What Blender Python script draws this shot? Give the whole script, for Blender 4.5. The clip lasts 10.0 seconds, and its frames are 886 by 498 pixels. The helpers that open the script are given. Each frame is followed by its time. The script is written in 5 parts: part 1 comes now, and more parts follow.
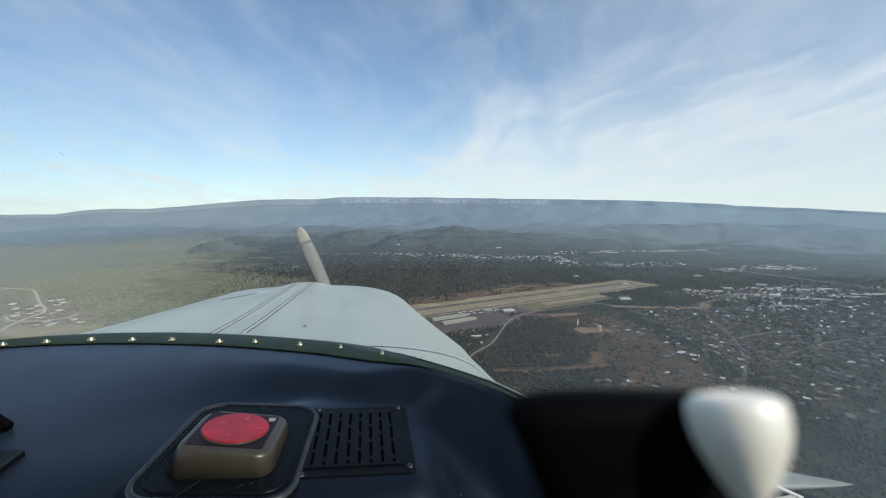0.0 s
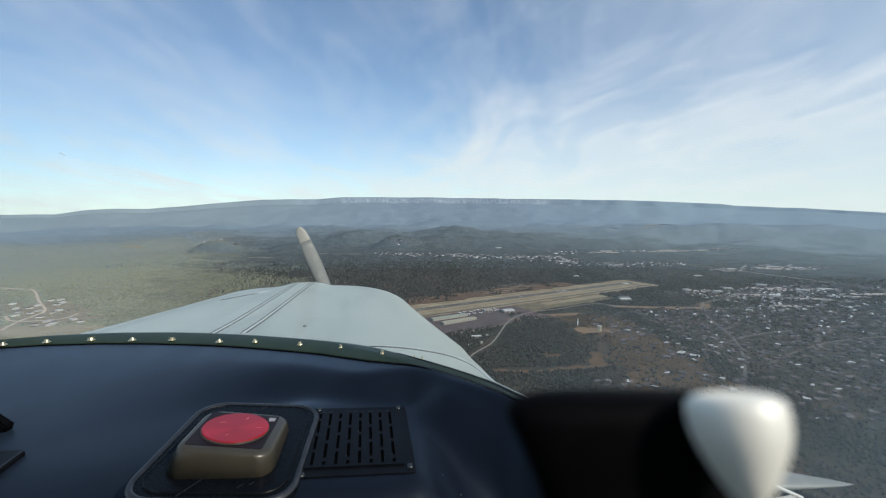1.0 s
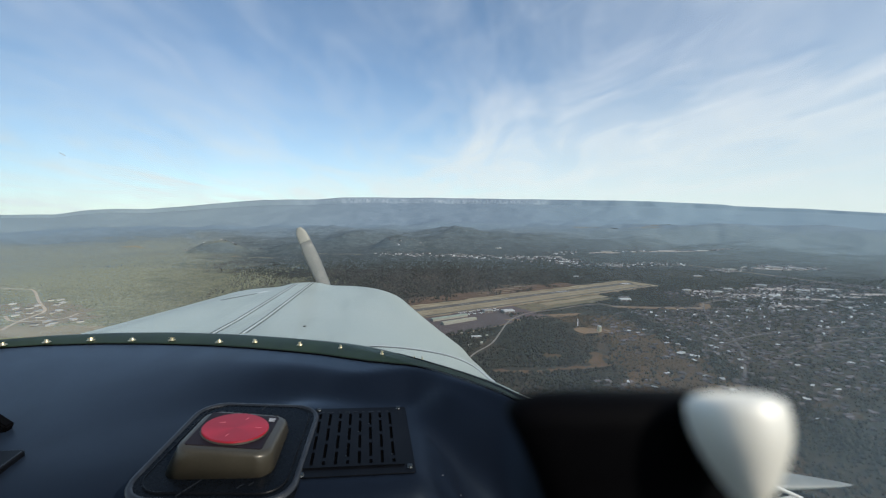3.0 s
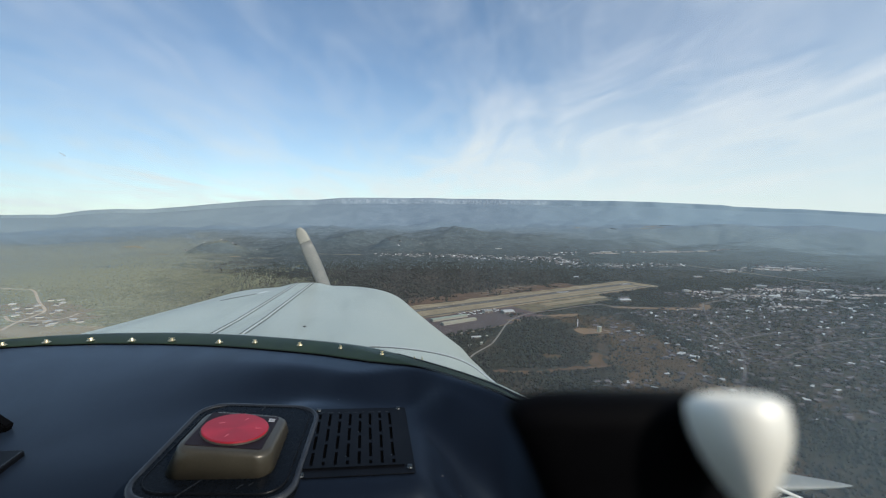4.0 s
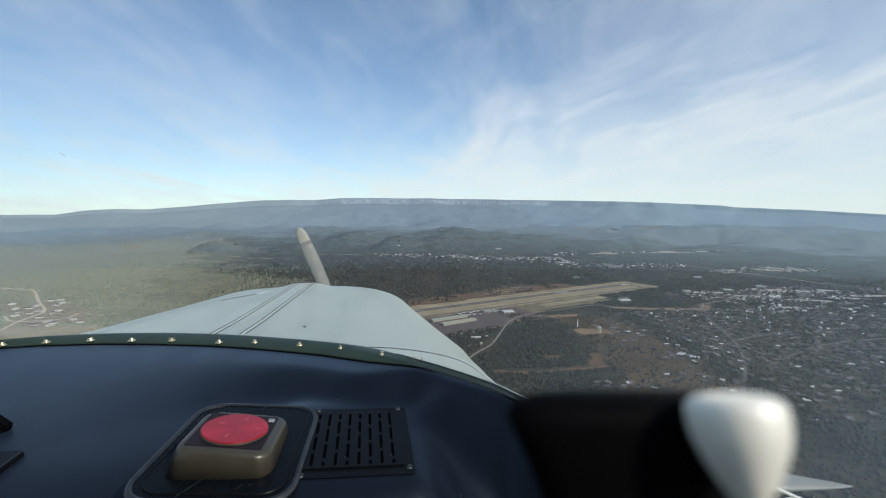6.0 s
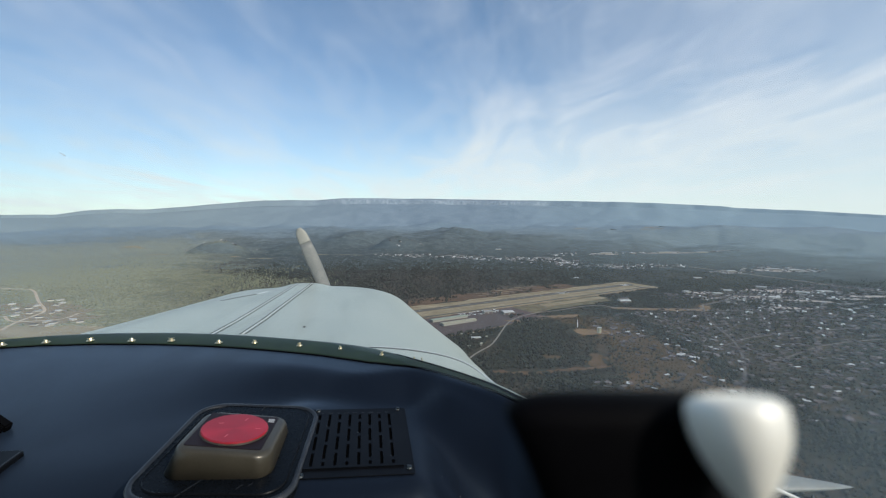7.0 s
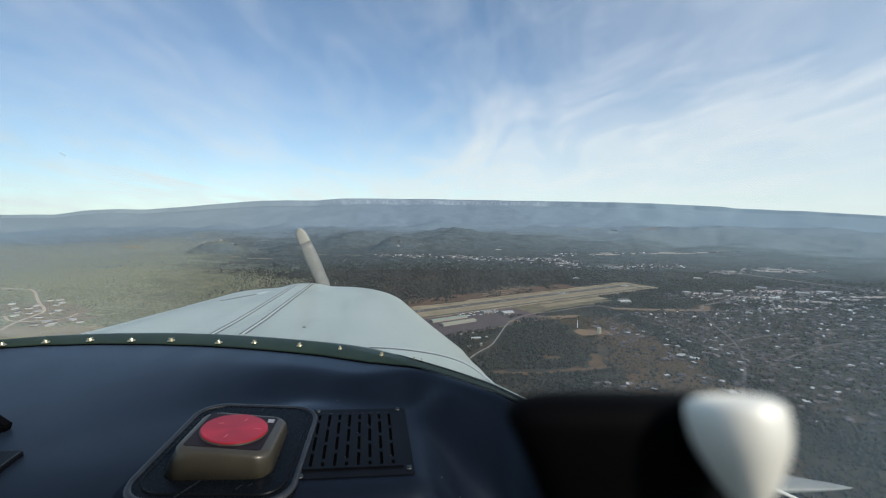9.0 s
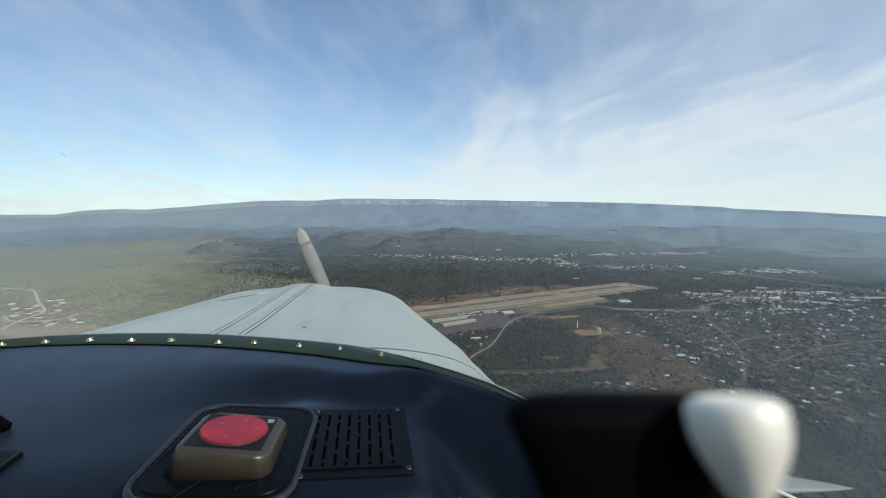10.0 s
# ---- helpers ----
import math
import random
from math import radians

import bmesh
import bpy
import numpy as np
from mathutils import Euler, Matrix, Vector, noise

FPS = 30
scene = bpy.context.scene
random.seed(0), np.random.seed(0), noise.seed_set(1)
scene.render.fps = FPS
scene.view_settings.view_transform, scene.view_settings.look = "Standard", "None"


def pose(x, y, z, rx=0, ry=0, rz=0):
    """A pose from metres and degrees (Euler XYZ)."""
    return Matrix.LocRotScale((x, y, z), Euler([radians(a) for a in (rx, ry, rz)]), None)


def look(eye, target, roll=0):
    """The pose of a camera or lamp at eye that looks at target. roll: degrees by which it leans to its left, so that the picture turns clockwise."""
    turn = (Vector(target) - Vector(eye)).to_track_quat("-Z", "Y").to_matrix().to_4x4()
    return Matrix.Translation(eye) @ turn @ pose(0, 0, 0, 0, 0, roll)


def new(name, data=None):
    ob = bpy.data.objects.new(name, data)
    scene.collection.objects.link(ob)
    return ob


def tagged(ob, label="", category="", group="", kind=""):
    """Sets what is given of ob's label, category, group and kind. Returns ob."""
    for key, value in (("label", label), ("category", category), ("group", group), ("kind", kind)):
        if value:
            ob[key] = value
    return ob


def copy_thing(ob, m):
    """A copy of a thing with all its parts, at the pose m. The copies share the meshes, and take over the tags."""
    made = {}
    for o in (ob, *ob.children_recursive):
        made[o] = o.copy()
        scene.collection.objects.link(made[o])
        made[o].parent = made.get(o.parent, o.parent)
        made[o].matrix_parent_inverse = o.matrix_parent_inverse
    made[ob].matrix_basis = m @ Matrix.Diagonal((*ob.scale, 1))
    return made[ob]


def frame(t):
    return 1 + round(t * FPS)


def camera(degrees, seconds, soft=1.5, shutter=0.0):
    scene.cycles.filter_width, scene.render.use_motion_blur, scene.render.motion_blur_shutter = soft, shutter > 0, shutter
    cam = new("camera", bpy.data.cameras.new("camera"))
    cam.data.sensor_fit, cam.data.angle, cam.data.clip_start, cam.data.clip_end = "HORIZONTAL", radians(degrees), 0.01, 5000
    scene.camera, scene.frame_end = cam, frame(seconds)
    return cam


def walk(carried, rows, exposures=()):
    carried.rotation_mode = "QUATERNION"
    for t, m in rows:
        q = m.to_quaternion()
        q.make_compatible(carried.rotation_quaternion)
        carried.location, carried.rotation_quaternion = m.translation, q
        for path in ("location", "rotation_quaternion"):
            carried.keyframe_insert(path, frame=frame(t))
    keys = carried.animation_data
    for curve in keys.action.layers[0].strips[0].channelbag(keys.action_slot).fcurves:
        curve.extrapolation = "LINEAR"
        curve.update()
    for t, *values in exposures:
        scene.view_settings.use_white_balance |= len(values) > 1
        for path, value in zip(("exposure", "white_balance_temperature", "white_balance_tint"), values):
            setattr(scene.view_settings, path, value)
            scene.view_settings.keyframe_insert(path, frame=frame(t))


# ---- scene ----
# A light aircraft's nose over a wooded valley with an airfield and a town.
# The eye is the origin; the ground lies 220 m below it.
cam = camera(91.4, 10.0, soft=1.1)
cam.data.dof.use_dof = True
cam.data.dof.focus_distance = 60.0
cam.data.dof.aperture_fstop = 15.0
PITCH = -4.67
walk(cam, [
    (0.0, pose(0, 0, 0, 90 + PITCH - 0.12, 0.10, 0)),
    (2.5, pose(0, 0, 0, 90 + PITCH - 0.10, 0.08, 0)),
    (4.0, pose(0, 0, 0, 90 + PITCH - 0.03, 0.03, 0)),
    (5.0, pose(0, 0, 0, 90 + PITCH, 0, 0)),
    (5.5, pose(0, 0, 0, 90 + PITCH, 0, 0)),
    (7.0, pose(0, 0, 0, 90 + PITCH + 0.05, -0.06, 0)),
    (8.5, pose(0, 0, 0, 90 + PITCH + 0.08, -0.10, 0)),
    (10.0, pose(0, 0, 0, 90 + PITCH + 0.12, -0.14, 0)),
], exposures=[(0.0, 0.08), (10.0, 0.08)])

# ---------------------------------------------------------------- light
SUN_DIR = Vector((0.64, -0.50, 0.56)).normalized()


def node(nt, kind, **values):
    n = nt.nodes.new(kind)
    for key, value in values.items():
        if key in n.inputs:
            n.inputs[key].default_value = value
    return n


def ramp(nt, source, stops):
    n = nt.nodes.new("ShaderNodeValToRGB")
    els = n.color_ramp.elements
    while len(els) < len(stops):
        els.new(0.5)
    for e, (p, c) in zip(els, stops):
        e.position = p
        e.color = (*c, 1) if isinstance(c, tuple) else (c, c, c, 1)
    nt.links.new(source, n.inputs[0])
    return n.outputs[0]


def math_node(nt, op, a, b=0.0, clamp=False):
    n = nt.nodes.new("ShaderNodeMath")
    n.operation, n.use_clamp = op, clamp
    for i, v in enumerate((a, b)):
        if isinstance(v, (int, float)):
            n.inputs[i].default_value = v
        else:
            nt.links.new(v, n.inputs[i])
    return n.outputs[0]


def mix_rgb(nt, fac, a, b, mode="MIX"):
    n = nt.nodes.new("ShaderNodeMix")
    n.data_type, n.blend_type = "RGBA", mode
    for sock, v in ((n.inputs[0], fac), (n.inputs[6], a), (n.inputs[7], b)):
        if isinstance(v, (int, float)):
            sock.default_value = v
        elif isinstance(v, tuple):
            sock.default_value = (*v, 1)
        else:
            nt.links.new(v, sock)
    return n.outputs[2]


def make_world():
    w = bpy.data.worlds.new("sky")
    scene.world = w
    w.use_nodes = True
    nt = w.node_tree
    nt.nodes.clear()
    sky = nt.nodes.new("ShaderNodeTexSky")
    sky.sky_type, sky.sun_disc = "NISHITA", False
    sky.sun_elevation = math.asin(SUN_DIR.z)
    sky.sun_rotation = math.atan2(SUN_DIR.x, SUN_DIR.y)
    sky.altitude, sky.air_density, sky.dust_density, sky.ozone_density = 1700, 1.0, 0.6, 1.0
    co = nt.nodes.new("ShaderNodeTexCoord")
    sep = nt.nodes.new("ShaderNodeSeparateXYZ")
    nt.links.new(co.outputs["Generated"], sep.inputs[0])
    # thin cirrus on a layer high above: directions met with a level plane
    up = math_node(nt, "MAXIMUM", sep.outputs[2], 0.0)
    up = math_node(nt, "ADD", up, 0.10)
    px = math_node(nt, "DIVIDE", sep.outputs[0], up)
    py = math_node(nt, "DIVIDE", sep.outputs[1], up)
    comb = nt.nodes.new("ShaderNodeCombineXYZ")
    nt.links.new(px, comb.inputs[0])
    nt.links.new(py, comb.inputs[1])

    def cloud_noise(scale, stretch, angle, detail, distortion, shift):
        mp = nt.nodes.new("ShaderNodeMapping")
        mp.inputs["Rotation"].default_value = (0, 0, radians(angle))
        mp.inputs["Scale"].default_value = (1, stretch, 1)
        mp.inputs["Location"].default_value = (shift, shift * 0.7, 0)
        nt.links.new(comb.outputs[0], mp.inputs[0])
        n = node(nt, "ShaderNodeTexNoise", Scale=scale, Detail=detail, Roughness=0.6, Distortion=distortion)
        nt.links.new(mp.outputs[0], n.inputs["Vector"])
        return n.outputs[0]

    wisps = ramp(nt, cloud_noise(1.25, 0.34, 24, 9, 1.1, 3.1), [(0.42, 0.0), (0.68, 1.0)])
    curls = ramp(nt, cloud_noise(3.0, 0.40, 20, 8, 1.2, 7.3), [(0.44, 0.0), (0.70, 1.0)])
    sheet = cloud_noise(0.55, 0.7, -30, 7, 0.9, 1.7)
    calm = ramp(nt, math_node(nt, "ADD", math_node(nt, "MULTIPLY", sep.outputs[0], 0.5), 0.5), [(0.0, 0.85), (0.40, 0.75), (0.58, 1.0), (1.0, 1.0)])
    wisps, curls = math_node(nt, "MULTIPLY", wisps, calm), math_node(nt, "MULTIPLY", curls, calm)
    # the veil thickens towards the low sky and towards the sun's side
    across = math_node(nt, "ADD", math_node(nt, "MULTIPLY", sep.outputs[0], 0.5), 0.5)
    rise = ramp(nt, across, [(0.0, 0.150), (0.35, 0.180), (0.46, 0.200), (0.56, 0.255), (0.66, 0.325), (0.78, 0.350), (1.0, 0.350)])
    haze = ramp(nt, across, [(0.0, 0.06), (0.25, 0.08), (0.42, 0.06), (0.54, 0.03), (0.66, 0.18), (1.0, 0.36)])
    depth = math_node(nt, "SUBTRACT", rise, sep.outputs[2])
    ripple = math_node(nt, "ADD", math_node(nt, "MULTIPLY", sheet, 0.20), math_node(nt, "MULTIPLY", wisps, 0.16))
    depth = math_node(nt, "ADD", depth, math_node(nt, "SUBTRACT", ripple, 0.175))
    veil = ramp(nt, math_node(nt, "ADD", math_node(nt, "MULTIPLY", depth, 2.2), 0.5), [(0.20, 0.0), (0.50, 0.48), (0.84, 1.0)])
    thin = math_node(nt, "ADD", math_node(nt, "MULTIPLY", wisps, 0.20), math_node(nt, "MULTIPLY", curls, 0.17))
    thick = math_node(nt, "MULTIPLY", veil, math_node(nt, "ADD", 0.76, math_node(nt, "ADD", math_node(nt, "MULTIPLY", wisps, 0.15), math_node(nt, "MULTIPLY", curls, 0.16))))
    pale = ramp(nt, sep.outputs[2], [(0.0, 0.32), (0.18, 0.20), (0.32, 0.05), (0.48, 0.0)])
    amount = math_node(nt, "MAXIMUM", thick, math_node(nt, "ADD", math_node(nt, "ADD", thin, pale), haze), True)
    low = nt.nodes.new("ShaderNodeMapRange")
    low.inputs[1].default_value, low.inputs[2].default_value = 0.0, 0.30
    low.inputs[3].default_value, low.inputs[4].default_value = 1.0, 0.0
    nt.links.new(sep.outputs[2], low.inputs[0])
    tinted = mix_rgb(nt, 1.0, sky.outputs[0], (0.76, 0.98, 1.07), "MULTIPLY")
    tinted = mix_rgb(nt, 1.0, tinted, ramp(nt, across, [(0.10, 0.86), (0.34, 0.97), (0.46, 1.0)]), "MULTIPLY")
    cloud = mix_rgb(nt, low.outputs[0], (5.3, 5.85, 6.7), (6.3, 7.05, 7.05))
    # the veil is brighter on the sun's side
    lit = ramp(nt, across, [(0.0, 0.95), (0.45, 0.95), (0.62, 0.99), (1.0, 1.0)])
    cloud = mix_rgb(nt, 1.0, cloud, lit, "MULTIPLY")
    col = mix_rgb(nt, amount, tinted, cloud)
    bg = nt.nodes.new("ShaderNodeBackground")
    bg.inputs[1].default_value = 0.136
    nt.links.new(col, bg.inputs[0])
    out = nt.nodes.new("ShaderNodeOutputWorld")
    nt.links.new(bg.outputs[0], out.inputs[0])


make_world()
sun = new("sun", bpy.data.lights.new("sun", "SUN"))
sun.data.energy, sun.data.angle, sun.data.color = 3.2, radians(0.6), (1.0, 0.93, 0.82)
sun.matrix_world = look((0, 0, 0), -SUN_DIR)


# ---------------------------------------------------------------- materials
def material(name, a, b, scale=4.0, rough=0.6, metal=0.0, bump=0.0, fine=None, vary=0.0, coat=0.0, per="object", spec=0.5):
    """Two colours mixed by noise at two scales; vary: brightness spread between pieces."""
    m = bpy.data.materials.new(name)
    m.use_nodes = True
    nt = m.node_tree
    bs = nt.nodes["Principled BSDF"]
    co = nt.nodes.new("ShaderNodeTexCoord")
    n1 = node(nt, "ShaderNodeTexNoise", Scale=scale, Detail=5.0, Roughness=0.6)
    n2 = node(nt, "ShaderNodeTexNoise", Scale=fine or scale * 9.0, Detail=4.0, Roughness=0.65)
    for n in (n1, n2):
        nt.links.new(co.outputs["Object"], n.inputs["Vector"])
    f = math_node(nt, "ADD", math_node(nt, "MULTIPLY", n1.outputs[0], 0.62), math_node(nt, "MULTIPLY", n2.outputs[0], 0.38))
    fac = ramp(nt, f, [(0.36, 0.0), (0.64, 1.0)])
    col = mix_rgb(nt, fac, a, b)
    if vary:
        if per == "island":
            rnd = nt.nodes.new("ShaderNodeNewGeometry").outputs["Random Per Island"]
        else:
            rnd = nt.nodes.new("ShaderNodeObjectInfo").outputs["Random"]
        k = math_node(nt, "ADD", math_node(nt, "MULTIPLY", rnd, 2 * vary), 1 - vary)
        g = nt.nodes.new("ShaderNodeCombineColor")
        for i in range(3):
            nt.links.new(k, g.inputs[i])
        col = mix_rgb(nt, 1.0, col, g.outputs[0], "MULTIPLY")
    nt.links.new(col, bs.inputs["Base Color"])
    r = math_node(nt, "ADD", math_node(nt, "MULTIPLY", n2.outputs[0], 0.16), rough - 0.08, True)
    nt.links.new(r, bs.inputs["Roughness"])
    bs.inputs["Metallic"].default_value = metal
    bs.inputs["Coat Weight"].default_value = coat
    bs.inputs["Specular IOR Level"].default_value = spec
    if bump:
        bp = node(nt, "ShaderNodeBump", Strength=0.5, Distance=bump)
        nt.links.new(n2.outputs[0], bp.inputs["Height"])
        nt.links.new(bp.outputs[0], bs.inputs["Normal"])
    return m


def ground_material():
    """Scrub ground: dark soil, olive brush and rusty earth in broad patches with fine brush speckle; haze painted in
    with distance.
    """
    m = bpy.data.materials.new("scrub_ground")
    m.use_nodes = True
    nt = m.node_tree
    bs = nt.nodes["Principled BSDF"]
    co = nt.nodes.new("ShaderNodeTexCoord")
    noises = []
    for s in (0.0012, 0.009, 0.11):
        n = node(nt, "ShaderNodeTexNoise", Scale=s, Detail=7.0, Roughness=0.62, Distortion=0.4)
        nt.links.new(co.outputs["Object"], n.inputs["Vector"])
        noises.append(n.outputs[0])
    base = mix_rgb(nt, ramp(nt, noises[0], [(0.38, 0.0), (0.62, 1.0)]), (0.052, 0.050, 0.036), (0.108, 0.076, 0.058))
    base = mix_rgb(nt, ramp(nt, noises[1], [(0.52, 0.0), (0.74, 1.0)]), base, (0.135, 0.090, 0.062))
    # dry grassland takes over to the west; far off the colour pales into painted haze
    sep = nt.nodes.new("ShaderNodeSeparateXYZ")
    nt.links.new(co.outputs["Object"], sep.inputs[0])
    slant = math_node(nt, "ADD", sep.outputs[0], math_node(nt, "MULTIPLY", sep.outputs[1], 0.45))
    west = math_node(nt, "ADD", math_node(nt, "MULTIPLY", math_node(nt, "SUBTRACT", slant, 140.0), -0.0011), math_node(nt, "MULTIPLY", noises[1], 0.9))
    base = mix_rgb(nt, ramp(nt, west, [(0.48, 0.0), (1.15, 0.9)]), base, (0.390, 0.378, 0.225))
    base = mix_rgb(nt, ramp(nt, noises[2], [(0.40, 0.6), (0.60, 0.0)]), base, (0.026, 0.034, 0.024))
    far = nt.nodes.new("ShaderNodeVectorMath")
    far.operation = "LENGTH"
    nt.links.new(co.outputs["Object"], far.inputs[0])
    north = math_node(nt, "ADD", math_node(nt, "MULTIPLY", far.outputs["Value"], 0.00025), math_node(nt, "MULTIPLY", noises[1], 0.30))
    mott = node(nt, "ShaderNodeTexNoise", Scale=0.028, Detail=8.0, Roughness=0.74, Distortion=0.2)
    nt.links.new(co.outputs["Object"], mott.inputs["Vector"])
    far_haze = mix_rgb(nt, ramp(nt, mott.outputs[0], [(0.40, 0.7), (0.62, 0.0)]), (0.205, 0.250, 0.270), (0.115, 0.145, 0.153))
    # wooded cover closes up in the middle distance, away from the western grassland
    cover = ramp(nt, math_node(nt, "MULTIPLY", far.outputs["Value"], 0.00025), [(0.33, 0.0), (0.48, 0.85)])
    cover = math_node(nt, "MULTIPLY", cover, ramp(nt, west, [(0.42, 1.0), (0.90, 0.0)]))
    base = mix_rgb(nt, cover, base, mix_rgb(nt, ramp(nt, mott.outputs[0], [(0.42, 0.0), (0.62, 1.0)]), (0.028, 0.035, 0.030), (0.062, 0.068, 0.056)))
    # steep slopes are darker and bluer
    geo = nt.nodes.new("ShaderNodeNewGeometry")
    lean = nt.nodes.new("ShaderNodeSeparateXYZ")
    nt.links.new(geo.outputs["Normal"], lean.inputs[0])
    steep = ramp(nt, math_node(nt, "ADD", lean.outputs[2], math_node(nt, "MULTIPLY", noises[1], 0.06)), [(0.925, 0.8), (0.990, 0.0)])
    base = mix_rgb(nt, steep, base, (0.062, 0.080, 0.086))
    # the painted haze is stronger and paler towards the east
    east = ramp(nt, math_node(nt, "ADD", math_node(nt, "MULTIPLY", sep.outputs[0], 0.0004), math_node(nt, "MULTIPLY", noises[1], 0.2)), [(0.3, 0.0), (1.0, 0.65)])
    far_haze = mix_rgb(nt, east, far_haze, (0.245, 0.320, 0.335))
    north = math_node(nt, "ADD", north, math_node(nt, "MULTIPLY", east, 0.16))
    # towards the scarp's foot the painted haze takes on the scarp's blue-grey
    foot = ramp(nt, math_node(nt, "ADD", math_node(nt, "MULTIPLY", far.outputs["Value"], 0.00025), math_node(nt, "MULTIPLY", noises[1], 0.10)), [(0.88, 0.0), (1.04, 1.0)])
    far_haze = mix_rgb(nt, foot, far_haze, mix_rgb(nt, mott.outputs[0], (0.180, 0.240, 0.280), (0.225, 0.292, 0.335)))
    base = mix_rgb(nt, ramp(nt, north, [(0.62, 0.0), (0.92, 0.6), (1.06, 1.0)]), base, far_haze)
    nt.links.new(base, bs.inputs["Base Color"])
    bs.inputs["Roughness"].default_value = 0.95
    bs.inputs["Specular IOR Level"].default_value = 0.1
    bp = node(nt, "ShaderNodeBump", Strength=0.7, Distance=4.0)
    nt.links.new(noises[2], bp.inputs["Height"])
    nt.links.new(bp.outputs[0], bs.inputs["Normal"])
    return m


def mountain_material():
    """Far wooded scarp, haze put into its colours: conifer slopes, pale rock and snow on the steep upper faces."""
    m = bpy.data.materials.new("hazed_scarp")
    m.use_nodes = True
    nt = m.node_tree
    bs = nt.nodes["Principled BSDF"]
    co = nt.nodes.new("ShaderNodeTexCoord")
    geo = nt.nodes.new("ShaderNodeNewGeometry")
    n1 = node(nt, "ShaderNodeTexNoise", Scale=0.011, Detail=9.0, Roughness=0.65)
    n2 = node(nt, "ShaderNodeTexNoise", Scale=0.045, Detail=6.0, Roughness=0.7)
    nt.links.new(co.outputs["Object"], n1.inputs["Vector"])
    place = nt.nodes.new("ShaderNodeSeparateXYZ")
    nt.links.new(co.outputs["Object"], place.inputs[0])
    fall = nt.nodes.new("ShaderNodeMapping")
    fall.inputs["Scale"].default_value = (1.0, 1.0, 0.15)
    nt.links.new(co.outputs["Object"], fall.inputs[0])
    nt.links.new(fall.outputs[0], n2.inputs["Vector"])
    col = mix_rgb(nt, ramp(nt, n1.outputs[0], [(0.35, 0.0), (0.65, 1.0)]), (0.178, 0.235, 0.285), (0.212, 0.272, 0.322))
    # haze in the colour: grey-green over western woods, paler blue over eastern ones
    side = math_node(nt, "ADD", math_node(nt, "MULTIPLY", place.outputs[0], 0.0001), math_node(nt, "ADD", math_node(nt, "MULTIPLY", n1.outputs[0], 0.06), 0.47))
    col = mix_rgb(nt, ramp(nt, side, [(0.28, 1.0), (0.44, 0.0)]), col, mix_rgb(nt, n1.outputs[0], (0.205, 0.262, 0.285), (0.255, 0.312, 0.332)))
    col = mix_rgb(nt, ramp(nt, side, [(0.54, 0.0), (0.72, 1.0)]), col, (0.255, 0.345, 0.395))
    sep = nt.nodes.new("ShaderNodeSeparateXYZ")
    nt.links.new(geo.outputs["True Normal"], sep.inputs[0])
    steep = ramp(nt, math_node(nt, "ADD", sep.outputs[2], math_node(nt, "MULTIPLY", n2.outputs[0], 0.5)), [(0.86, 1.0), (1.06, 0.0)])
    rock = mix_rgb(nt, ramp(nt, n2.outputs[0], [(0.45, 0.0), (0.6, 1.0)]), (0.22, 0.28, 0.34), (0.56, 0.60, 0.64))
    bluff = ramp(nt, math_node(nt, "ADD", math_node(nt, "MULTIPLY", n1.outputs[0], 0.06), math_node(nt, "ADD", math_node(nt, "MULTIPLY", place.outputs[0], 0.0001), 0.5)), [(0.38, 0.12), (0.44, 1.0), (0.60, 1.0), (0.68, 0.2)])
    col = mix_rgb(nt, math_node(nt, "MULTIPLY", math_node(nt, "MULTIPLY", steep, bluff), 0.38), col, rock)
    nt.links.new(col, bs.inputs["Base Color"])
    bs.inputs["Roughness"].default_value = 0.95
    bs.inputs["Specular IOR Level"].default_value = 0.05
    return m


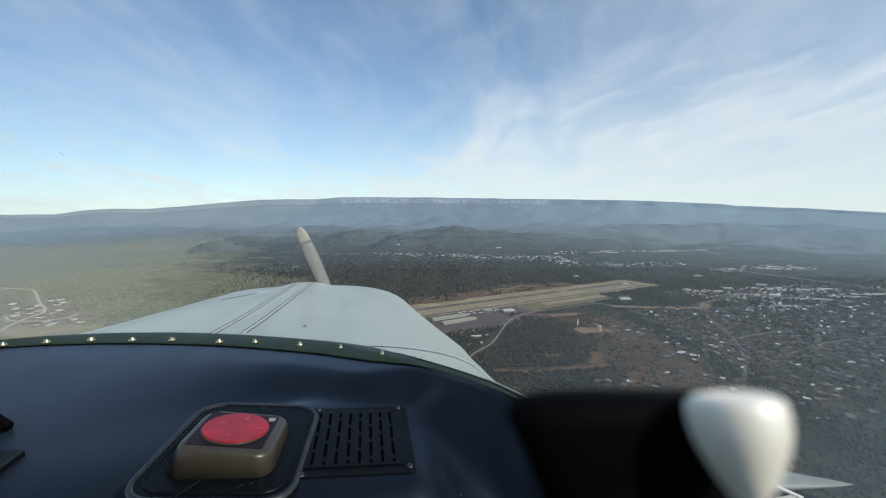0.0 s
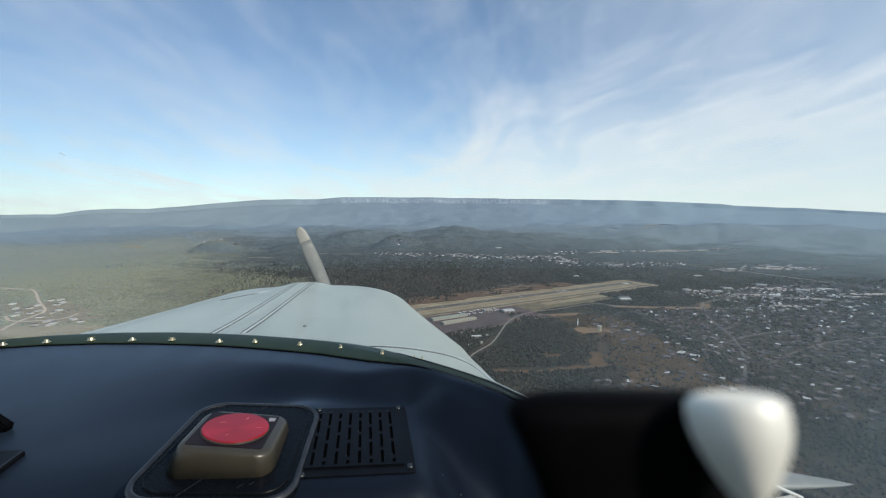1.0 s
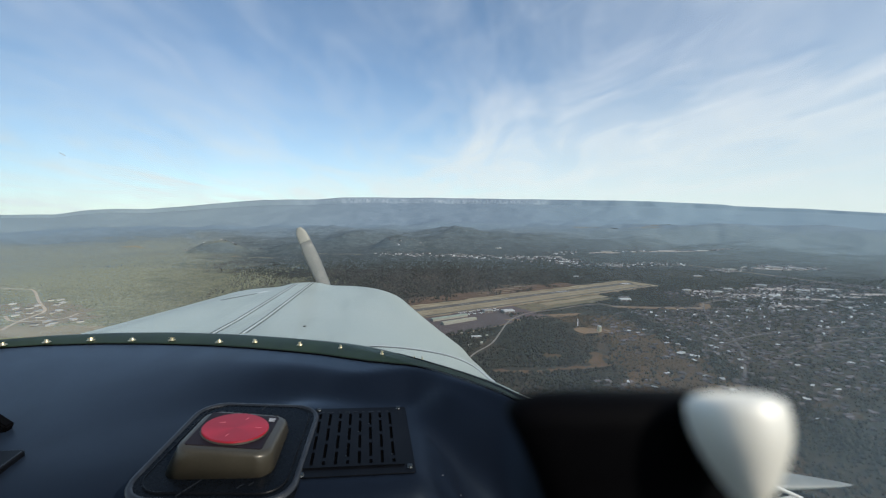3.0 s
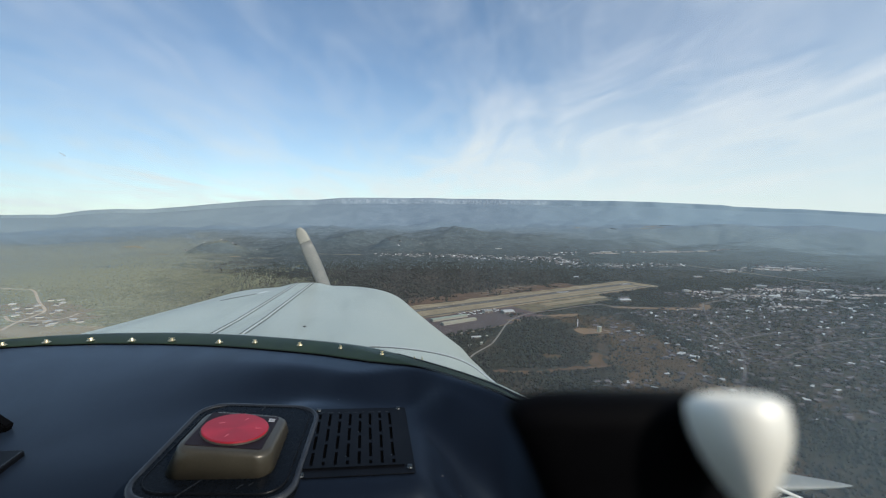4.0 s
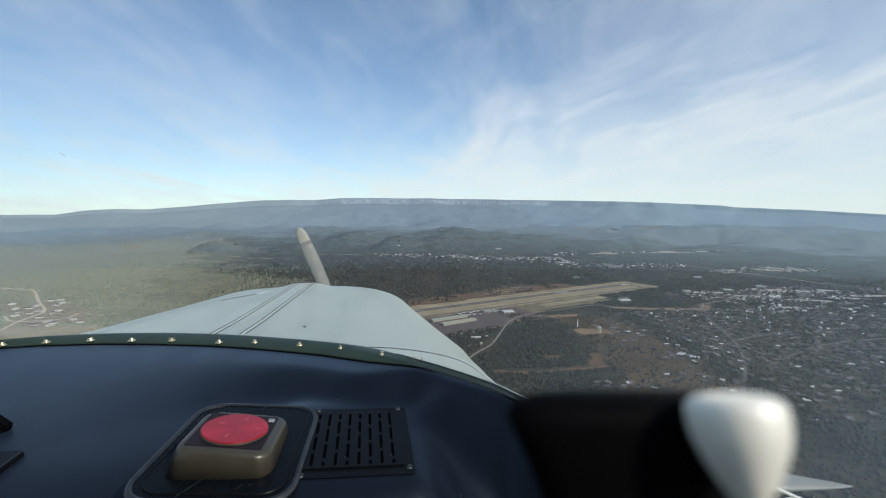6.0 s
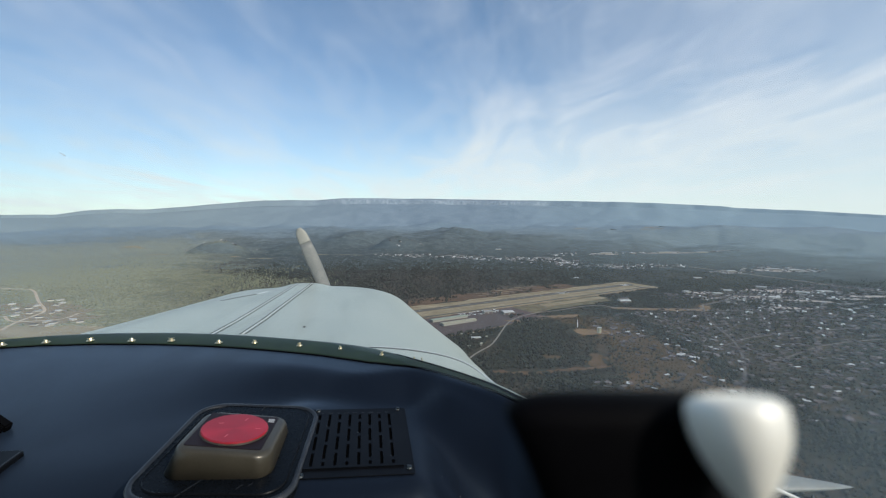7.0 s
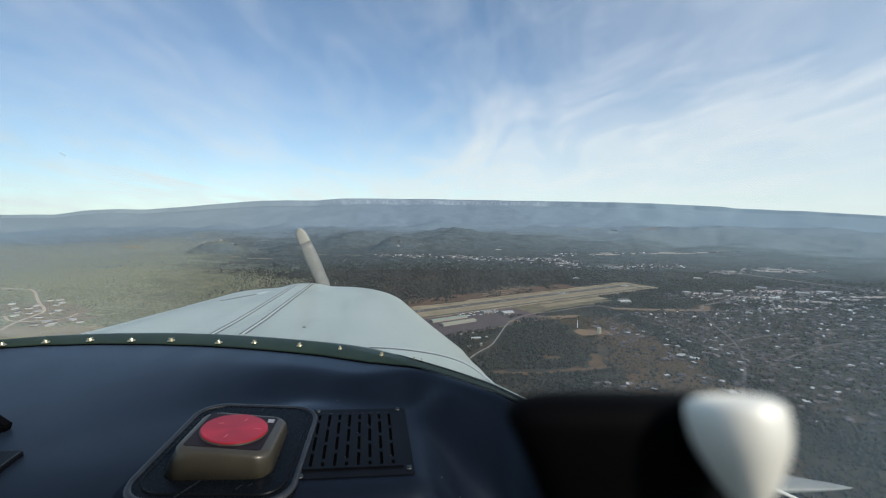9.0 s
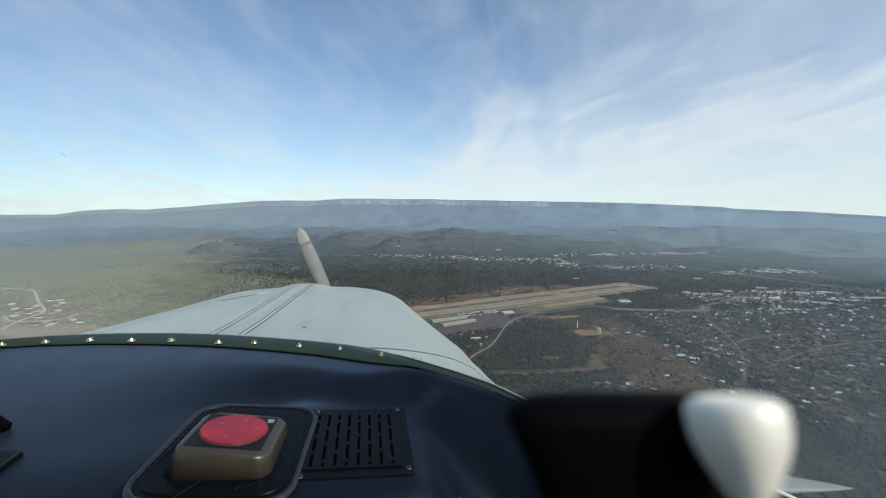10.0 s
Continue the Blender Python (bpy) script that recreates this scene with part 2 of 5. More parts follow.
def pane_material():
    """Acrylic windscreen: clear, a faint mirror, and a dusty film that stands in for haze and glare."""
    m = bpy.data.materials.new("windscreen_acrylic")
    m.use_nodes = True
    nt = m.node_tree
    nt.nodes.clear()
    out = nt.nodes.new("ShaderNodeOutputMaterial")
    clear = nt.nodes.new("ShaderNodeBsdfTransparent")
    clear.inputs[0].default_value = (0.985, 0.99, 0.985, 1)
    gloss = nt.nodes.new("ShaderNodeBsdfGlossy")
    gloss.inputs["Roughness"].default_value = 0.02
    haze_through = nt.nodes.new("ShaderNodeBsdfTranslucent")
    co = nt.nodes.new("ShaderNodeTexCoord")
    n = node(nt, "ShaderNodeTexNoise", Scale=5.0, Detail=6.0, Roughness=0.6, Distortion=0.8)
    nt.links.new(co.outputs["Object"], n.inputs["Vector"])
    film = math_node(nt, "ADD", math_node(nt, "MULTIPLY", n.outputs[0], HAZE_FILM * 0.8), HAZE_FILM * 0.6)
    # the film thickens and turns bluer towards both sides, as the haze does
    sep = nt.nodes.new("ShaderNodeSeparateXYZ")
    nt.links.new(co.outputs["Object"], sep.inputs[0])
    side_veil = ramp(nt, math_node(nt, "ADD", math_node(nt, "MULTIPLY", math_node(nt, "ABSOLUTE", math_node(nt, "ADD", sep.outputs[0], 0.06)), 0.9), math_node(nt, "MULTIPLY", n.outputs[0], 0.3)), [(0.28, 0.0), (0.90, 1.0)])
    uneven = ramp(nt, math_node(nt, "ADD", sep.outputs[0], 0.5), [(0.0, HAZE_FILM * 1.7), (0.5, HAZE_FILM * 2.0), (0.9, HAZE_FILM * 2.1)])
    film = math_node(nt, "ADD", film, math_node(nt, "MULTIPLY", side_veil, uneven))
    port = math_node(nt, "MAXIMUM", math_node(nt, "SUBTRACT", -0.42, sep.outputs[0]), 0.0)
    film = math_node(nt, "ADD", film, math_node(nt, "MULTIPLY", port, HAZE_FILM * 1.0))
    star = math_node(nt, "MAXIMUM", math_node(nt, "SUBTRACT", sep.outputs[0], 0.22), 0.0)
    film = math_node(nt, "ADD", film, math_node(nt, "MULTIPLY", star, HAZE_FILM * 3.6))
    nt.links.new(mix_rgb(nt, side_veil, (0.80, 0.86, 0.86), (0.54, 0.86, 1.0)), haze_through.inputs[0])
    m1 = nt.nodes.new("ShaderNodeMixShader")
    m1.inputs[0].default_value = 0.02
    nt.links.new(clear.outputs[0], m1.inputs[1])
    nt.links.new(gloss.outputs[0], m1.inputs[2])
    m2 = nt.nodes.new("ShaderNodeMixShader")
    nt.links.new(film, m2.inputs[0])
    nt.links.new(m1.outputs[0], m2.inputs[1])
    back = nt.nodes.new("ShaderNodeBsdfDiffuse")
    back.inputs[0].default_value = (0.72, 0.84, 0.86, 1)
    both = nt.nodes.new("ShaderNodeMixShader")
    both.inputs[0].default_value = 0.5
    nt.links.new(haze_through.outputs[0], both.inputs[1])
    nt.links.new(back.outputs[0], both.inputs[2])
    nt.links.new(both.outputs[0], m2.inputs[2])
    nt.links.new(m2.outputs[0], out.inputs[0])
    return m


# strength of the windscreen film that veils the view like hazy air
HAZE_FILM = 0.088
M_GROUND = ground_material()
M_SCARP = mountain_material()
M_PANE = pane_material()
M_TREE = material("juniper_foliage", (0.034, 0.036, 0.027), (0.058, 0.056, 0.042), 0.15, 0.95, vary=0.45, per="island", spec=0.1)
M_PINYON = material("pinyon_foliage", (0.190, 0.193, 0.124), (0.245, 0.243, 0.158), 0.15, 0.95, vary=0.22, per="island", spec=0.1)
M_BRUSH = material("olive_brush", (0.062, 0.047, 0.025), (0.112, 0.080, 0.043), 0.15, 0.95, vary=0.45, per="island", spec=0.1)
# paler, bluer foliage: haze put into the far trees' colour
M_HAZED_TREE = material("hazed_conifers", (0.135, 0.165, 0.165), (0.175, 0.210, 0.212), 0.02, 0.95, vary=0.35, per="island", spec=0.1)
M_GRASS = material("dry_grass", (0.235, 0.190, 0.118), (0.36, 0.298, 0.190), 0.02, 0.95, spec=0.1)
M_SOIL = material("red_earth", (0.185, 0.122, 0.070), (0.27, 0.185, 0.112), 0.02, 0.95, spec=0.1)
M_DRYSOIL = material("dry_tan_ground", (0.19, 0.150, 0.098), (0.31, 0.250, 0.165), 0.045, 0.95, fine=0.5, spec=0.1)
M_OLIVESOIL = material("olive_tan_ground", (0.105, 0.090, 0.056), (0.215, 0.185, 0.112), 0.05, 0.95, fine=0.5, spec=0.1)
M_DIRT = material("tan_dirt_road", (0.46, 0.365, 0.255), (0.56, 0.455, 0.335), 0.03, 0.95, spec=0.1)
M_ASPHALT = material("worn_asphalt", (0.100, 0.090, 0.074), (0.145, 0.130, 0.106), 0.03, 0.9, spec=0.2)
M_APRON = material("apron_asphalt", (0.090, 0.070, 0.064), (0.115, 0.090, 0.082), 0.02, 0.9, spec=0.2)
M_ROAD = material("pale_road", (0.20, 0.17, 0.14), (0.27, 0.235, 0.195), 0.03, 0.9, spec=0.2)
M_STREET = material("grey_street", (0.115, 0.100, 0.088), (0.17, 0.150, 0.132), 0.03, 0.9, spec=0.2)
M_SCRUB = material("rusty_scrub", (0.080, 0.055, 0.031), (0.140, 0.092, 0.054), 0.03, 0.95, fine=0.4, spec=0.1)
M_RUST = material("rusty_earth", (0.085, 0.058, 0.040), (0.175, 0.108, 0.066), 0.035, 0.95, fine=0.12, spec=0.1)
M_CONCRETE = material("pale_paving", (0.38, 0.325, 0.285), (0.50, 0.435, 0.385), 0.03, 0.9, spec=0.2)
M_PAINTLINE = material("runway_paint", (0.70, 0.70, 0.68), (0.80, 0.80, 0.78), 0.3, 0.7)
M_WHITE_ROOF = material("white_sheet_roof", (0.33, 0.33, 0.31), (0.52, 0.52, 0.49), 0.2, 0.5, vary=0.35)
M_ROOF = material("shingle_roof", (0.050, 0.042, 0.040), (0.112, 0.094, 0.088), 0.3, 0.85, vary=0.9)
M_ROOF_ISL = material("far_roof", (0.056, 0.048, 0.046), (0.130, 0.112, 0.106), 0.3, 0.85, vary=0.95, per="island")
M_WALL = material("stucco_wall", (0.085, 0.070, 0.058), (0.15, 0.125, 0.105), 0.3, 0.9, vary=0.35)
M_METALWALL = material("hangar_wall", (0.24, 0.23, 0.19), (0.32, 0.31, 0.26), 0.3, 0.6, vary=0.1)
M_COWL = material("cowl_paint", (0.410, 0.455, 0.392), (0.465, 0.505, 0.436), 3.0, 0.46, fine=60.0, coat=0.08)


def grime(m):
    """Faint streaks of exhaust grime that run back along the paint."""
    nt = m.node_tree
    co, mp = nt.nodes.new("ShaderNodeTexCoord"), nt.nodes.new("ShaderNodeMapping")
    mp.inputs["Scale"].default_value = (9.0, 1.6, 9.0)
    n = node(nt, "ShaderNodeTexNoise", Scale=1.0, Detail=7.0, Roughness=0.62, Distortion=0.6)
    nt.links.new(co.outputs["Object"], mp.inputs[0])
    nt.links.new(mp.outputs[0], n.inputs["Vector"])
    k = ramp(nt, n.outputs[0], [(0.30, 0.78), (0.46, 0.95), (0.60, 1.0)])
    bs = nt.nodes["Principled BSDF"]
    nt.links.new(mix_rgb(nt, 1.0, bs.inputs["Base Color"].links[0].from_socket, k, "MULTIPLY"), bs.inputs["Base Color"])


M_SEAM = material("seam_metal", (0.62, 0.65, 0.62), (0.74, 0.76, 0.73), 30.0, 0.35, metal=0.3)
M_GAP = material("seam_gap", (0.07, 0.08, 0.075), (0.12, 0.13, 0.12), 30.0, 0.8)
M_GREEN = material("green_primer", (0.007, 0.016, 0.005), (0.021, 0.037, 0.012), 14.0, 0.46, fine=120.0)
M_BRASS = material("plated_screw", (0.55, 0.45, 0.26), (0.75, 0.66, 0.44), 200.0, 0.32, metal=0.9)
M_DASH = material("glareshield_vinyl", (0.0030, 0.0046, 0.0090), (0.0050, 0.0074, 0.0130), 6.0, 0.38, fine=700.0, spec=0.27)


def patchy_sheen(m, low, high):
    """Sheen that comes and goes over a surface in soft patches."""
    nt = m.node_tree
    co = nt.nodes.new("ShaderNodeTexCoord")
    n = node(nt, "ShaderNodeTexNoise", Scale=5.0, Detail=6.0, Roughness=0.6, Distortion=0.5)
    nt.links.new(co.outputs["Object"], n.inputs["Vector"])
    nt.links.new(ramp(nt, n.outputs[0], [(0.35, low), (0.65, high)]), nt.nodes["Principled BSDF"].inputs["Sheen Weight"])


patchy_sheen(M_DASH, 0.28, 0.52)
# blue tints put the reflected sky into the vinyl's sheen
M_DASH.node_tree.nodes["Principled BSDF"].inputs["Specular Tint"].default_value = (0.66, 0.84, 1.0, 1)
M_DASH.node_tree.nodes["Principled BSDF"].inputs["Sheen Roughness"].default_value = 0.34
M_DASH.node_tree.nodes["Principled BSDF"].inputs["Sheen Tint"].default_value = (0.46, 0.68, 1.0, 1)
M_BLACK = material("black_plastic", (0.0015, 0.0015, 0.002), (0.003, 0.003, 0.0035), 20.0, 0.7, fine=400.0, spec=0.04)
M_VENT = material("vent_enamel", (0.0025, 0.003, 0.004), (0.005, 0.0055, 0.007), 30.0, 0.36, fine=500.0, spec=0.13)
M_RIM = material("light_rim_grey", (0.007, 0.008, 0.010), (0.026, 0.029, 0.034), 40.0, 0.35, fine=400.0)
M_RIBS = material("faint_rib", (0.008, 0.010, 0.013), (0.016, 0.019, 0.023), 40.0, 0.5, fine=400.0)
M_HOLE = material("vent_hole", (0.001, 0.001, 0.001), (0.002, 0.002, 0.002), 30.0, 0.9, spec=0.02)
M_PLATE = material("clear_grey_base", (0.0025, 0.0035, 0.005), (0.005, 0.0065, 0.0085), 20.0, 0.28, fine=300.0, spec=0.10)
M_BRONZE = material("bronze_grey_case", (0.048, 0.042, 0.030), (0.070, 0.062, 0.045), 20.0, 0.34, metal=0.30, fine=500.0)
M_RED = material("red_disc", (0.33, 0.010, 0.022), (0.42, 0.015, 0.031), 25.0, 0.38, fine=300.0)


def sheen_sectors(m, centre, dark):
    """Darker and lighter sectors round a disc's centre: its sheen painted into the colour."""
    nt = m.node_tree
    co, mp, gr = nt.nodes.new("ShaderNodeTexCoord"), nt.nodes.new("ShaderNodeMapping"), nt.nodes.new("ShaderNodeTexGradient")
    mp.inputs["Location"].default_value = (-centre[0], -centre[1], 0)
    gr.gradient_type = "RADIAL"
    nt.links.new(co.outputs["Object"], mp.inputs[0])
    nt.links.new(mp.outputs[0], gr.inputs[0])
    k = ramp(nt, gr.outputs[1], [(0.0, dark), (0.10, 1.0), (0.22, dark), (0.40, dark), (0.55, 1.0), (0.68, dark), (0.90, dark), (1.0, dark)])
    bs = nt.nodes["Principled BSDF"]
    nt.links.new(mix_rgb(nt, 1.0, bs.inputs["Base Color"].links[0].from_socket, k, "MULTIPLY"), bs.inputs["Base Color"])


sheen_sectors(M_RED, (-0.0040, -0.0166), 0.74)

M_FACE = material("dark_face", (0.010, 0.006, 0.008), (0.017, 0.011, 0.013), 40.0, 0.5, spec=0.15)
M_STEEL = material("steel_screw", (0.13, 0.13, 0.12), (0.24, 0.24, 0.22), 200.0, 0.3, metal=1.0)
M_CHROME = material("satin_metal", (0.93, 0.90, 0.79), (0.97, 0.95, 0.85), 80.0, 0.50, metal=0.05, coat=1.0, spec=1.0)
M_CHROME.node_tree.nodes["Principled BSDF"].inputs["Coat Roughness"].default_value = 0.38
M_CHROME.node_tree.nodes["Principled BSDF"].inputs["Sheen Weight"].default_value = 1.0
M_CHROME.node_tree.nodes["Principled BSDF"].inputs["Sheen Tint"].default_value = (1.0, 0.95, 0.80, 1)
M_LABEL = material("worn_label", (0.28, 0.29, 0.31), (0.40, 0.41, 0.43), 200.0, 0.6)
M_SCUFF = material("pale_scuff", (0.46, 0.10, 0.12), (0.56, 0.17, 0.19), 200.0, 0.6)
M_PROP = material("propeller_paint", (0.15, 0.155, 0.14), (0.21, 0.21, 0.185), 10.0, 0.45)
M_TIP = material("propeller_tip", (0.27, 0.265, 0.22), (0.34, 0.33, 0.28), 10.0, 0.45)
M_MARK = material("dried_mark", (0.50, 0.54, 0.57), (0.60, 0.64, 0.66), 200.0, 0.8)
M_LINING = material("cabin_lining", (0.030, 0.030, 0.032), (0.045, 0.045, 0.047), 20.0, 0.85)
M_FAIRING = material("fairing_paint", (0.21, 0.22, 0.20), (0.28, 0.29, 0.265), 6.0, 0.5)
M_WINGWHITE = material("fairing_white", (0.66, 0.66, 0.62), (0.76, 0.76, 0.72), 4.0, 0.4)


# ---------------------------------------------------------------- mesh helpers
def part(name, bm, mat, parent=None, label="", smooth=False, bevel=0.0):
    """Links a bmesh as one mesh object, under a thing where one is given."""
    if bevel:
        bmesh.ops.bevel(bm, geom=bm.edges[:], offset=bevel, segments=2, affect="EDGES", clamp_overlap=True)
    bmesh.ops.recalc_face_normals(bm, faces=bm.faces[:])
    me = bpy.data.meshes.new(name)
    bm.to_mesh(me)
    bm.free()
    return part_mesh(name, me, mat, parent, label, smooth)


def part_mesh(name, me, mat, parent=None, label="", smooth=False):
    me.materials.clear()
    me.materials.append(mat)
    if smooth:
        me.polygons.foreach_set("use_smooth", [True] * len(me.polygons))
    ob = new(name, me)
    if parent is not None:
        ob.parent = parent
    if label:
        tagged(ob, label)
    return ob


def np_mesh(name, verts, faces):
    """A mesh from arrays: faces all with the same number of corners."""
    verts, faces = np.asarray(verts, np.float32), np.asarray(faces, np.int32)
    me = bpy.data.meshes.new(name)
    k = faces.shape[1]
    me.vertices.add(len(verts))
    me.vertices.foreach_set("co", verts.ravel())
    me.loops.add(faces.size)
    me.loops.foreach_set("vertex_index", faces.ravel())
    me.polygons.add(len(faces))
    me.polygons.foreach_set("loop_start", np.arange(0, faces.size, k, dtype=np.int32))
    me.update(calc_edges=True)
    me.validate()
    return me


def grid_faces(nu, nv, wrap=False):
    """Quads of a grid of nu x nv vertices, row by row in v."""
    a = np.arange(nu * nv).reshape(nv, nu)
    if wrap:
        a = np.concatenate([a, a[:, :1]], axis=1)
    return np.stack([a[:-1, :-1], a[:-1, 1:], a[1:, 1:], a[1:, :-1]], axis=-1).reshape(-1, 4)


def box(bm, size, m=None):
    r = bmesh.ops.create_cube(bm, size=1.0)
    bmesh.ops.scale(bm, vec=size, verts=r["verts"])
    if m is not None:
        bmesh.ops.transform(bm, matrix=m, verts=r["verts"])
    return r["verts"]


def tube(bm, r1, r2, depth, m=None, seg=24):
    r = bmesh.ops.create_cone(bm, cap_ends=True, segments=seg, radius1=r1, radius2=r2, depth=depth)
    if m is not None:
        bmesh.ops.transform(bm, matrix=m, verts=r["verts"])
    return r["verts"]


def thing(name, m, label, category, group="", kind=""):
    ob = new(name)
    ob.empty_display_size = 0.05
    ob.matrix_world = m
    return tagged(ob, label, category, group, kind)


# ---------------------------------------------------------------- terrain
GROUND = -220.0
# bearing in degrees and the slope from the eye to the far ridge
RIDGE = [(-180, 0.0), (-60, -0.004), (-45.6, -0.0023), (-41.7, -0.0015), (-39.5, 0.0055), (-36.8, 0.0088),
         (-34.3, 0.0080), (-32.2, 0.0115), (-24.7, 0.0253), (-22.2, 0.0282), (-16.2, 0.0305), (-13.1, 0.0347),
         (-3.3, 0.0355), (8.6, 0.0314), (15.7, 0.0293), (25.4, 0.0240), (32.8, 0.0158), (33.9, 0.0124),
         (40.9, 0.0054), (45.6, -0.0014), (60, -0.006), (180, 0.0)]
# knolls: x, y, height, half-width
KNOLLS = [(-1230, 2290, 62, 95), (-1120, 2340, 38, 80), (-290, 2600, 58, 120), (-60, 2760, 34, 220),
          (-620, 2850, 52, 170), (-860, 2500, 36, 110), (200, 760, 8, 130), (-1600, 3000, 30, 240),
          (420, 2950, 34, 260), (-480, 3150, 46, 210), (60, 3200, 50, 240), (-900, 3350, 40, 250),
          (-1750, 2480, 20, 160), (1900, 3000, 26, 300), (1300, 3100, 22, 260)]
RIM_AT = 4550.0


def smooth(a, b, x):
    t = np.clip((x - a) / (b - a), 0, 1)
    return t * t * (3 - 2 * t)


LATTICE = np.random.RandomState(77).uniform(-1, 1, (256, 256))


def waves(x, y, scale, seed, octaves=4):
    """Fractal value noise, about -1 to 1, for rolling ground."""
    x, y = np.asarray(x, float), np.asarray(y, float)
    total, amp, norm = 0.0, 1.0, 0.0
    for k in range(octaves):
        f = 2 ** k / scale
        px, py = x * f + seed * 17.3 + k * 31.7, y * f + seed * 9.1 + k * 11.3
        ix, iy = np.floor(px).astype(int), np.floor(py).astype(int)
        fx, fy = px - ix, py - iy
        fx, fy = fx * fx * (3 - 2 * fx), fy * fy * (3 - 2 * fy)
        a, b = LATTICE[ix % 256, iy % 256], LATTICE[(ix + 1) % 256, iy % 256]
        c, d = LATTICE[ix % 256, (iy + 1) % 256], LATTICE[(ix + 1) % 256, (iy + 1) % 256]
        total = total + amp * ((a * (1 - fx) + b * fx) * (1 - fy) + (c * (1 - fx) + d * fx) * fy)
        norm += amp * 0.6
        amp *= 0.5
    return total / norm


def height(x, y):
    x, y = np.asarray(x, float), np.asarray(y, float)
    r = np.hypot(x, y)
    az = np.degrees(np.arctan2(x, y))
    ridge = np.interp(az, [a for a, _ in RIDGE], [s for _, s in RIDGE]) * RIM_AT
    z = GROUND + 0 * r
    z = z + smooth(1300, 2200, r) * waves(x, y, 700, 3) * 7
    foot = GROUND + 108
    z = z + smooth(2300, 4050, r) * (foot - GROUND)
    z = z + smooth(2500, 3200, r) * (1 - smooth(3900, 4300, r)) * waves(x, y, 300, 8, 6) * 24
    for kx, ky, kh, kw in KNOLLS:
        d2 = ((x - kx) ** 2 + (y - ky) ** 2) / kw ** 2
        z = z + kh * np.exp(-d2 ** 1.3) * (1 + 0.22 * waves(x, y, 70, 13))
    # the scarp: a wooded slope with spurs, then a cliff below the rim
    spur = waves(x, y, 300, 21, 3)
    q = np.clip((r + spur * 38 - 3950) / (RIM_AT - 3950), 0, 1)
    rise = np.where(q < 0.80, 0.74 * (q / 0.80) ** 1.25, 0.74 + 0.02 * (q - 0.8) / 0.1 * (q < 0.9) + 0.02 * (q >= 0.9) + 0.24 * smooth(0.89, 0.985, q))
    top = ridge + waves(x, y, 200, 5) * 2.2
    z = np.where(r > 3900, z + (top - z) * rise * smooth(3900, 4000, r), z)
    return z - smooth(RIM_AT + 60, 4950, r) * 60


def terrain_patch(name, bearings, radii, mat):
    b, r = np.meshgrid(np.radians(bearings), radii)
    x, y = r * np.sin(b), r * np.cos(b)
    v = np.stack([x, y, height(x, y)], -1).reshape(-1, 3)
    return np_mesh(name, v, grid_faces(len(bearings), len(radii)))


front = np.concatenate([np.arange(-180, -62, 4.0), np.arange(-62, 62, 0.2), np.arange(62, 180, 4.0), [180.0]])
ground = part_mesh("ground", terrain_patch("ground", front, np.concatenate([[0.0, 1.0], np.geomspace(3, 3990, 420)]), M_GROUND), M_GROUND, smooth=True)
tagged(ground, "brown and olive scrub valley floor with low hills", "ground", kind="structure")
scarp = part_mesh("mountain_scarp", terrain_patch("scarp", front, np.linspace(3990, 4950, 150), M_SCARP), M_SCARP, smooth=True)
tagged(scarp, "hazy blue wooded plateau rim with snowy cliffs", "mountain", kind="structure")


def ribbon(name, points, width, mat, label, lift, category="road", step=12.0, ragged=0.0, closed_taper=False):
    """A strip of surface laid along a line on the ground."""
    pts = [Vector((*p, 0)) for p in points]
    fine = [pts[0]]
    for a, b, c, d in zip([pts[0]] + pts[:-2], pts[:-1], pts[1:], pts[2:] + [pts[-1]]):
        n = max(1, int((c - b).length / step))
        for i in range(1, n + 1):
            t = i / n
            fine.append(0.5 * ((2 * b) + (c - a) * t + (2 * a - 5 * b + 4 * c - d) * t * t + (3 * b - a - 3 * c + d) * t ** 3))
    rs = random.Random(len(points) * 31 + int(width * 7))
    rows = []
    for i, p in enumerate(fine):
        q = fine[min(i + 1, len(fine) - 1)] - fine[max(i - 1, 0)]
        nrm = Vector((-q.y, q.x, 0)).normalized()
        wl, wr = (width / 2 * (1 + rs.uniform(-ragged, ragged)) for _ in range(2))
        if closed_taper:
            k = math.sin(math.pi * (i + 0.2) / (len(fine) - 0.6)) ** 0.5 if 0 < i < len(fine) - 1 else 0.15
            wl, wr = wl * k, wr * k
        rows += [p + nrm * wl, p + nrm * wl * 0.33, p - nrm * wr * 0.33, p - nrm * wr]
    v = np.array([(p.x, p.y) for p in rows])
    v = np.column_stack([v, height(v[:, 0], v[:, 1]) + lift])
    ob = part_mesh(name, np_mesh(name, v, grid_faces(4, len(fine))), mat)
    return tagged(ob, label, category, kind="structure")


# ---------------------------------------------------------------- airfield
# s runs along the runway from its far end (negative towards us), n is to its north-west side
FAR_END = Vector((582, 1372))
ALONG = Vector((0.862, 0.507)).normalized()
ACROSS = Vector((-ALONG.y, ALONG.x))
HEADING = math.degrees(math.atan2(ALONG.y, ALONG.x))


def field(s, n):
    return FAR_END + ALONG * s + ACROSS * n


def xy(v):
    return (v.x, v.y)


def strip(name, s0, s1, n0, n1, mat, label, lift, category, ragged=0.0):
    mid = (n0 + n1) / 2
    pts = [xy(field(s0 + (s1 - s0) * i / 6, mid)) for i in range(7)]
    return ribbon(name, pts, abs(n1 - n0), mat, label, lift, category, 25.0, ragged)


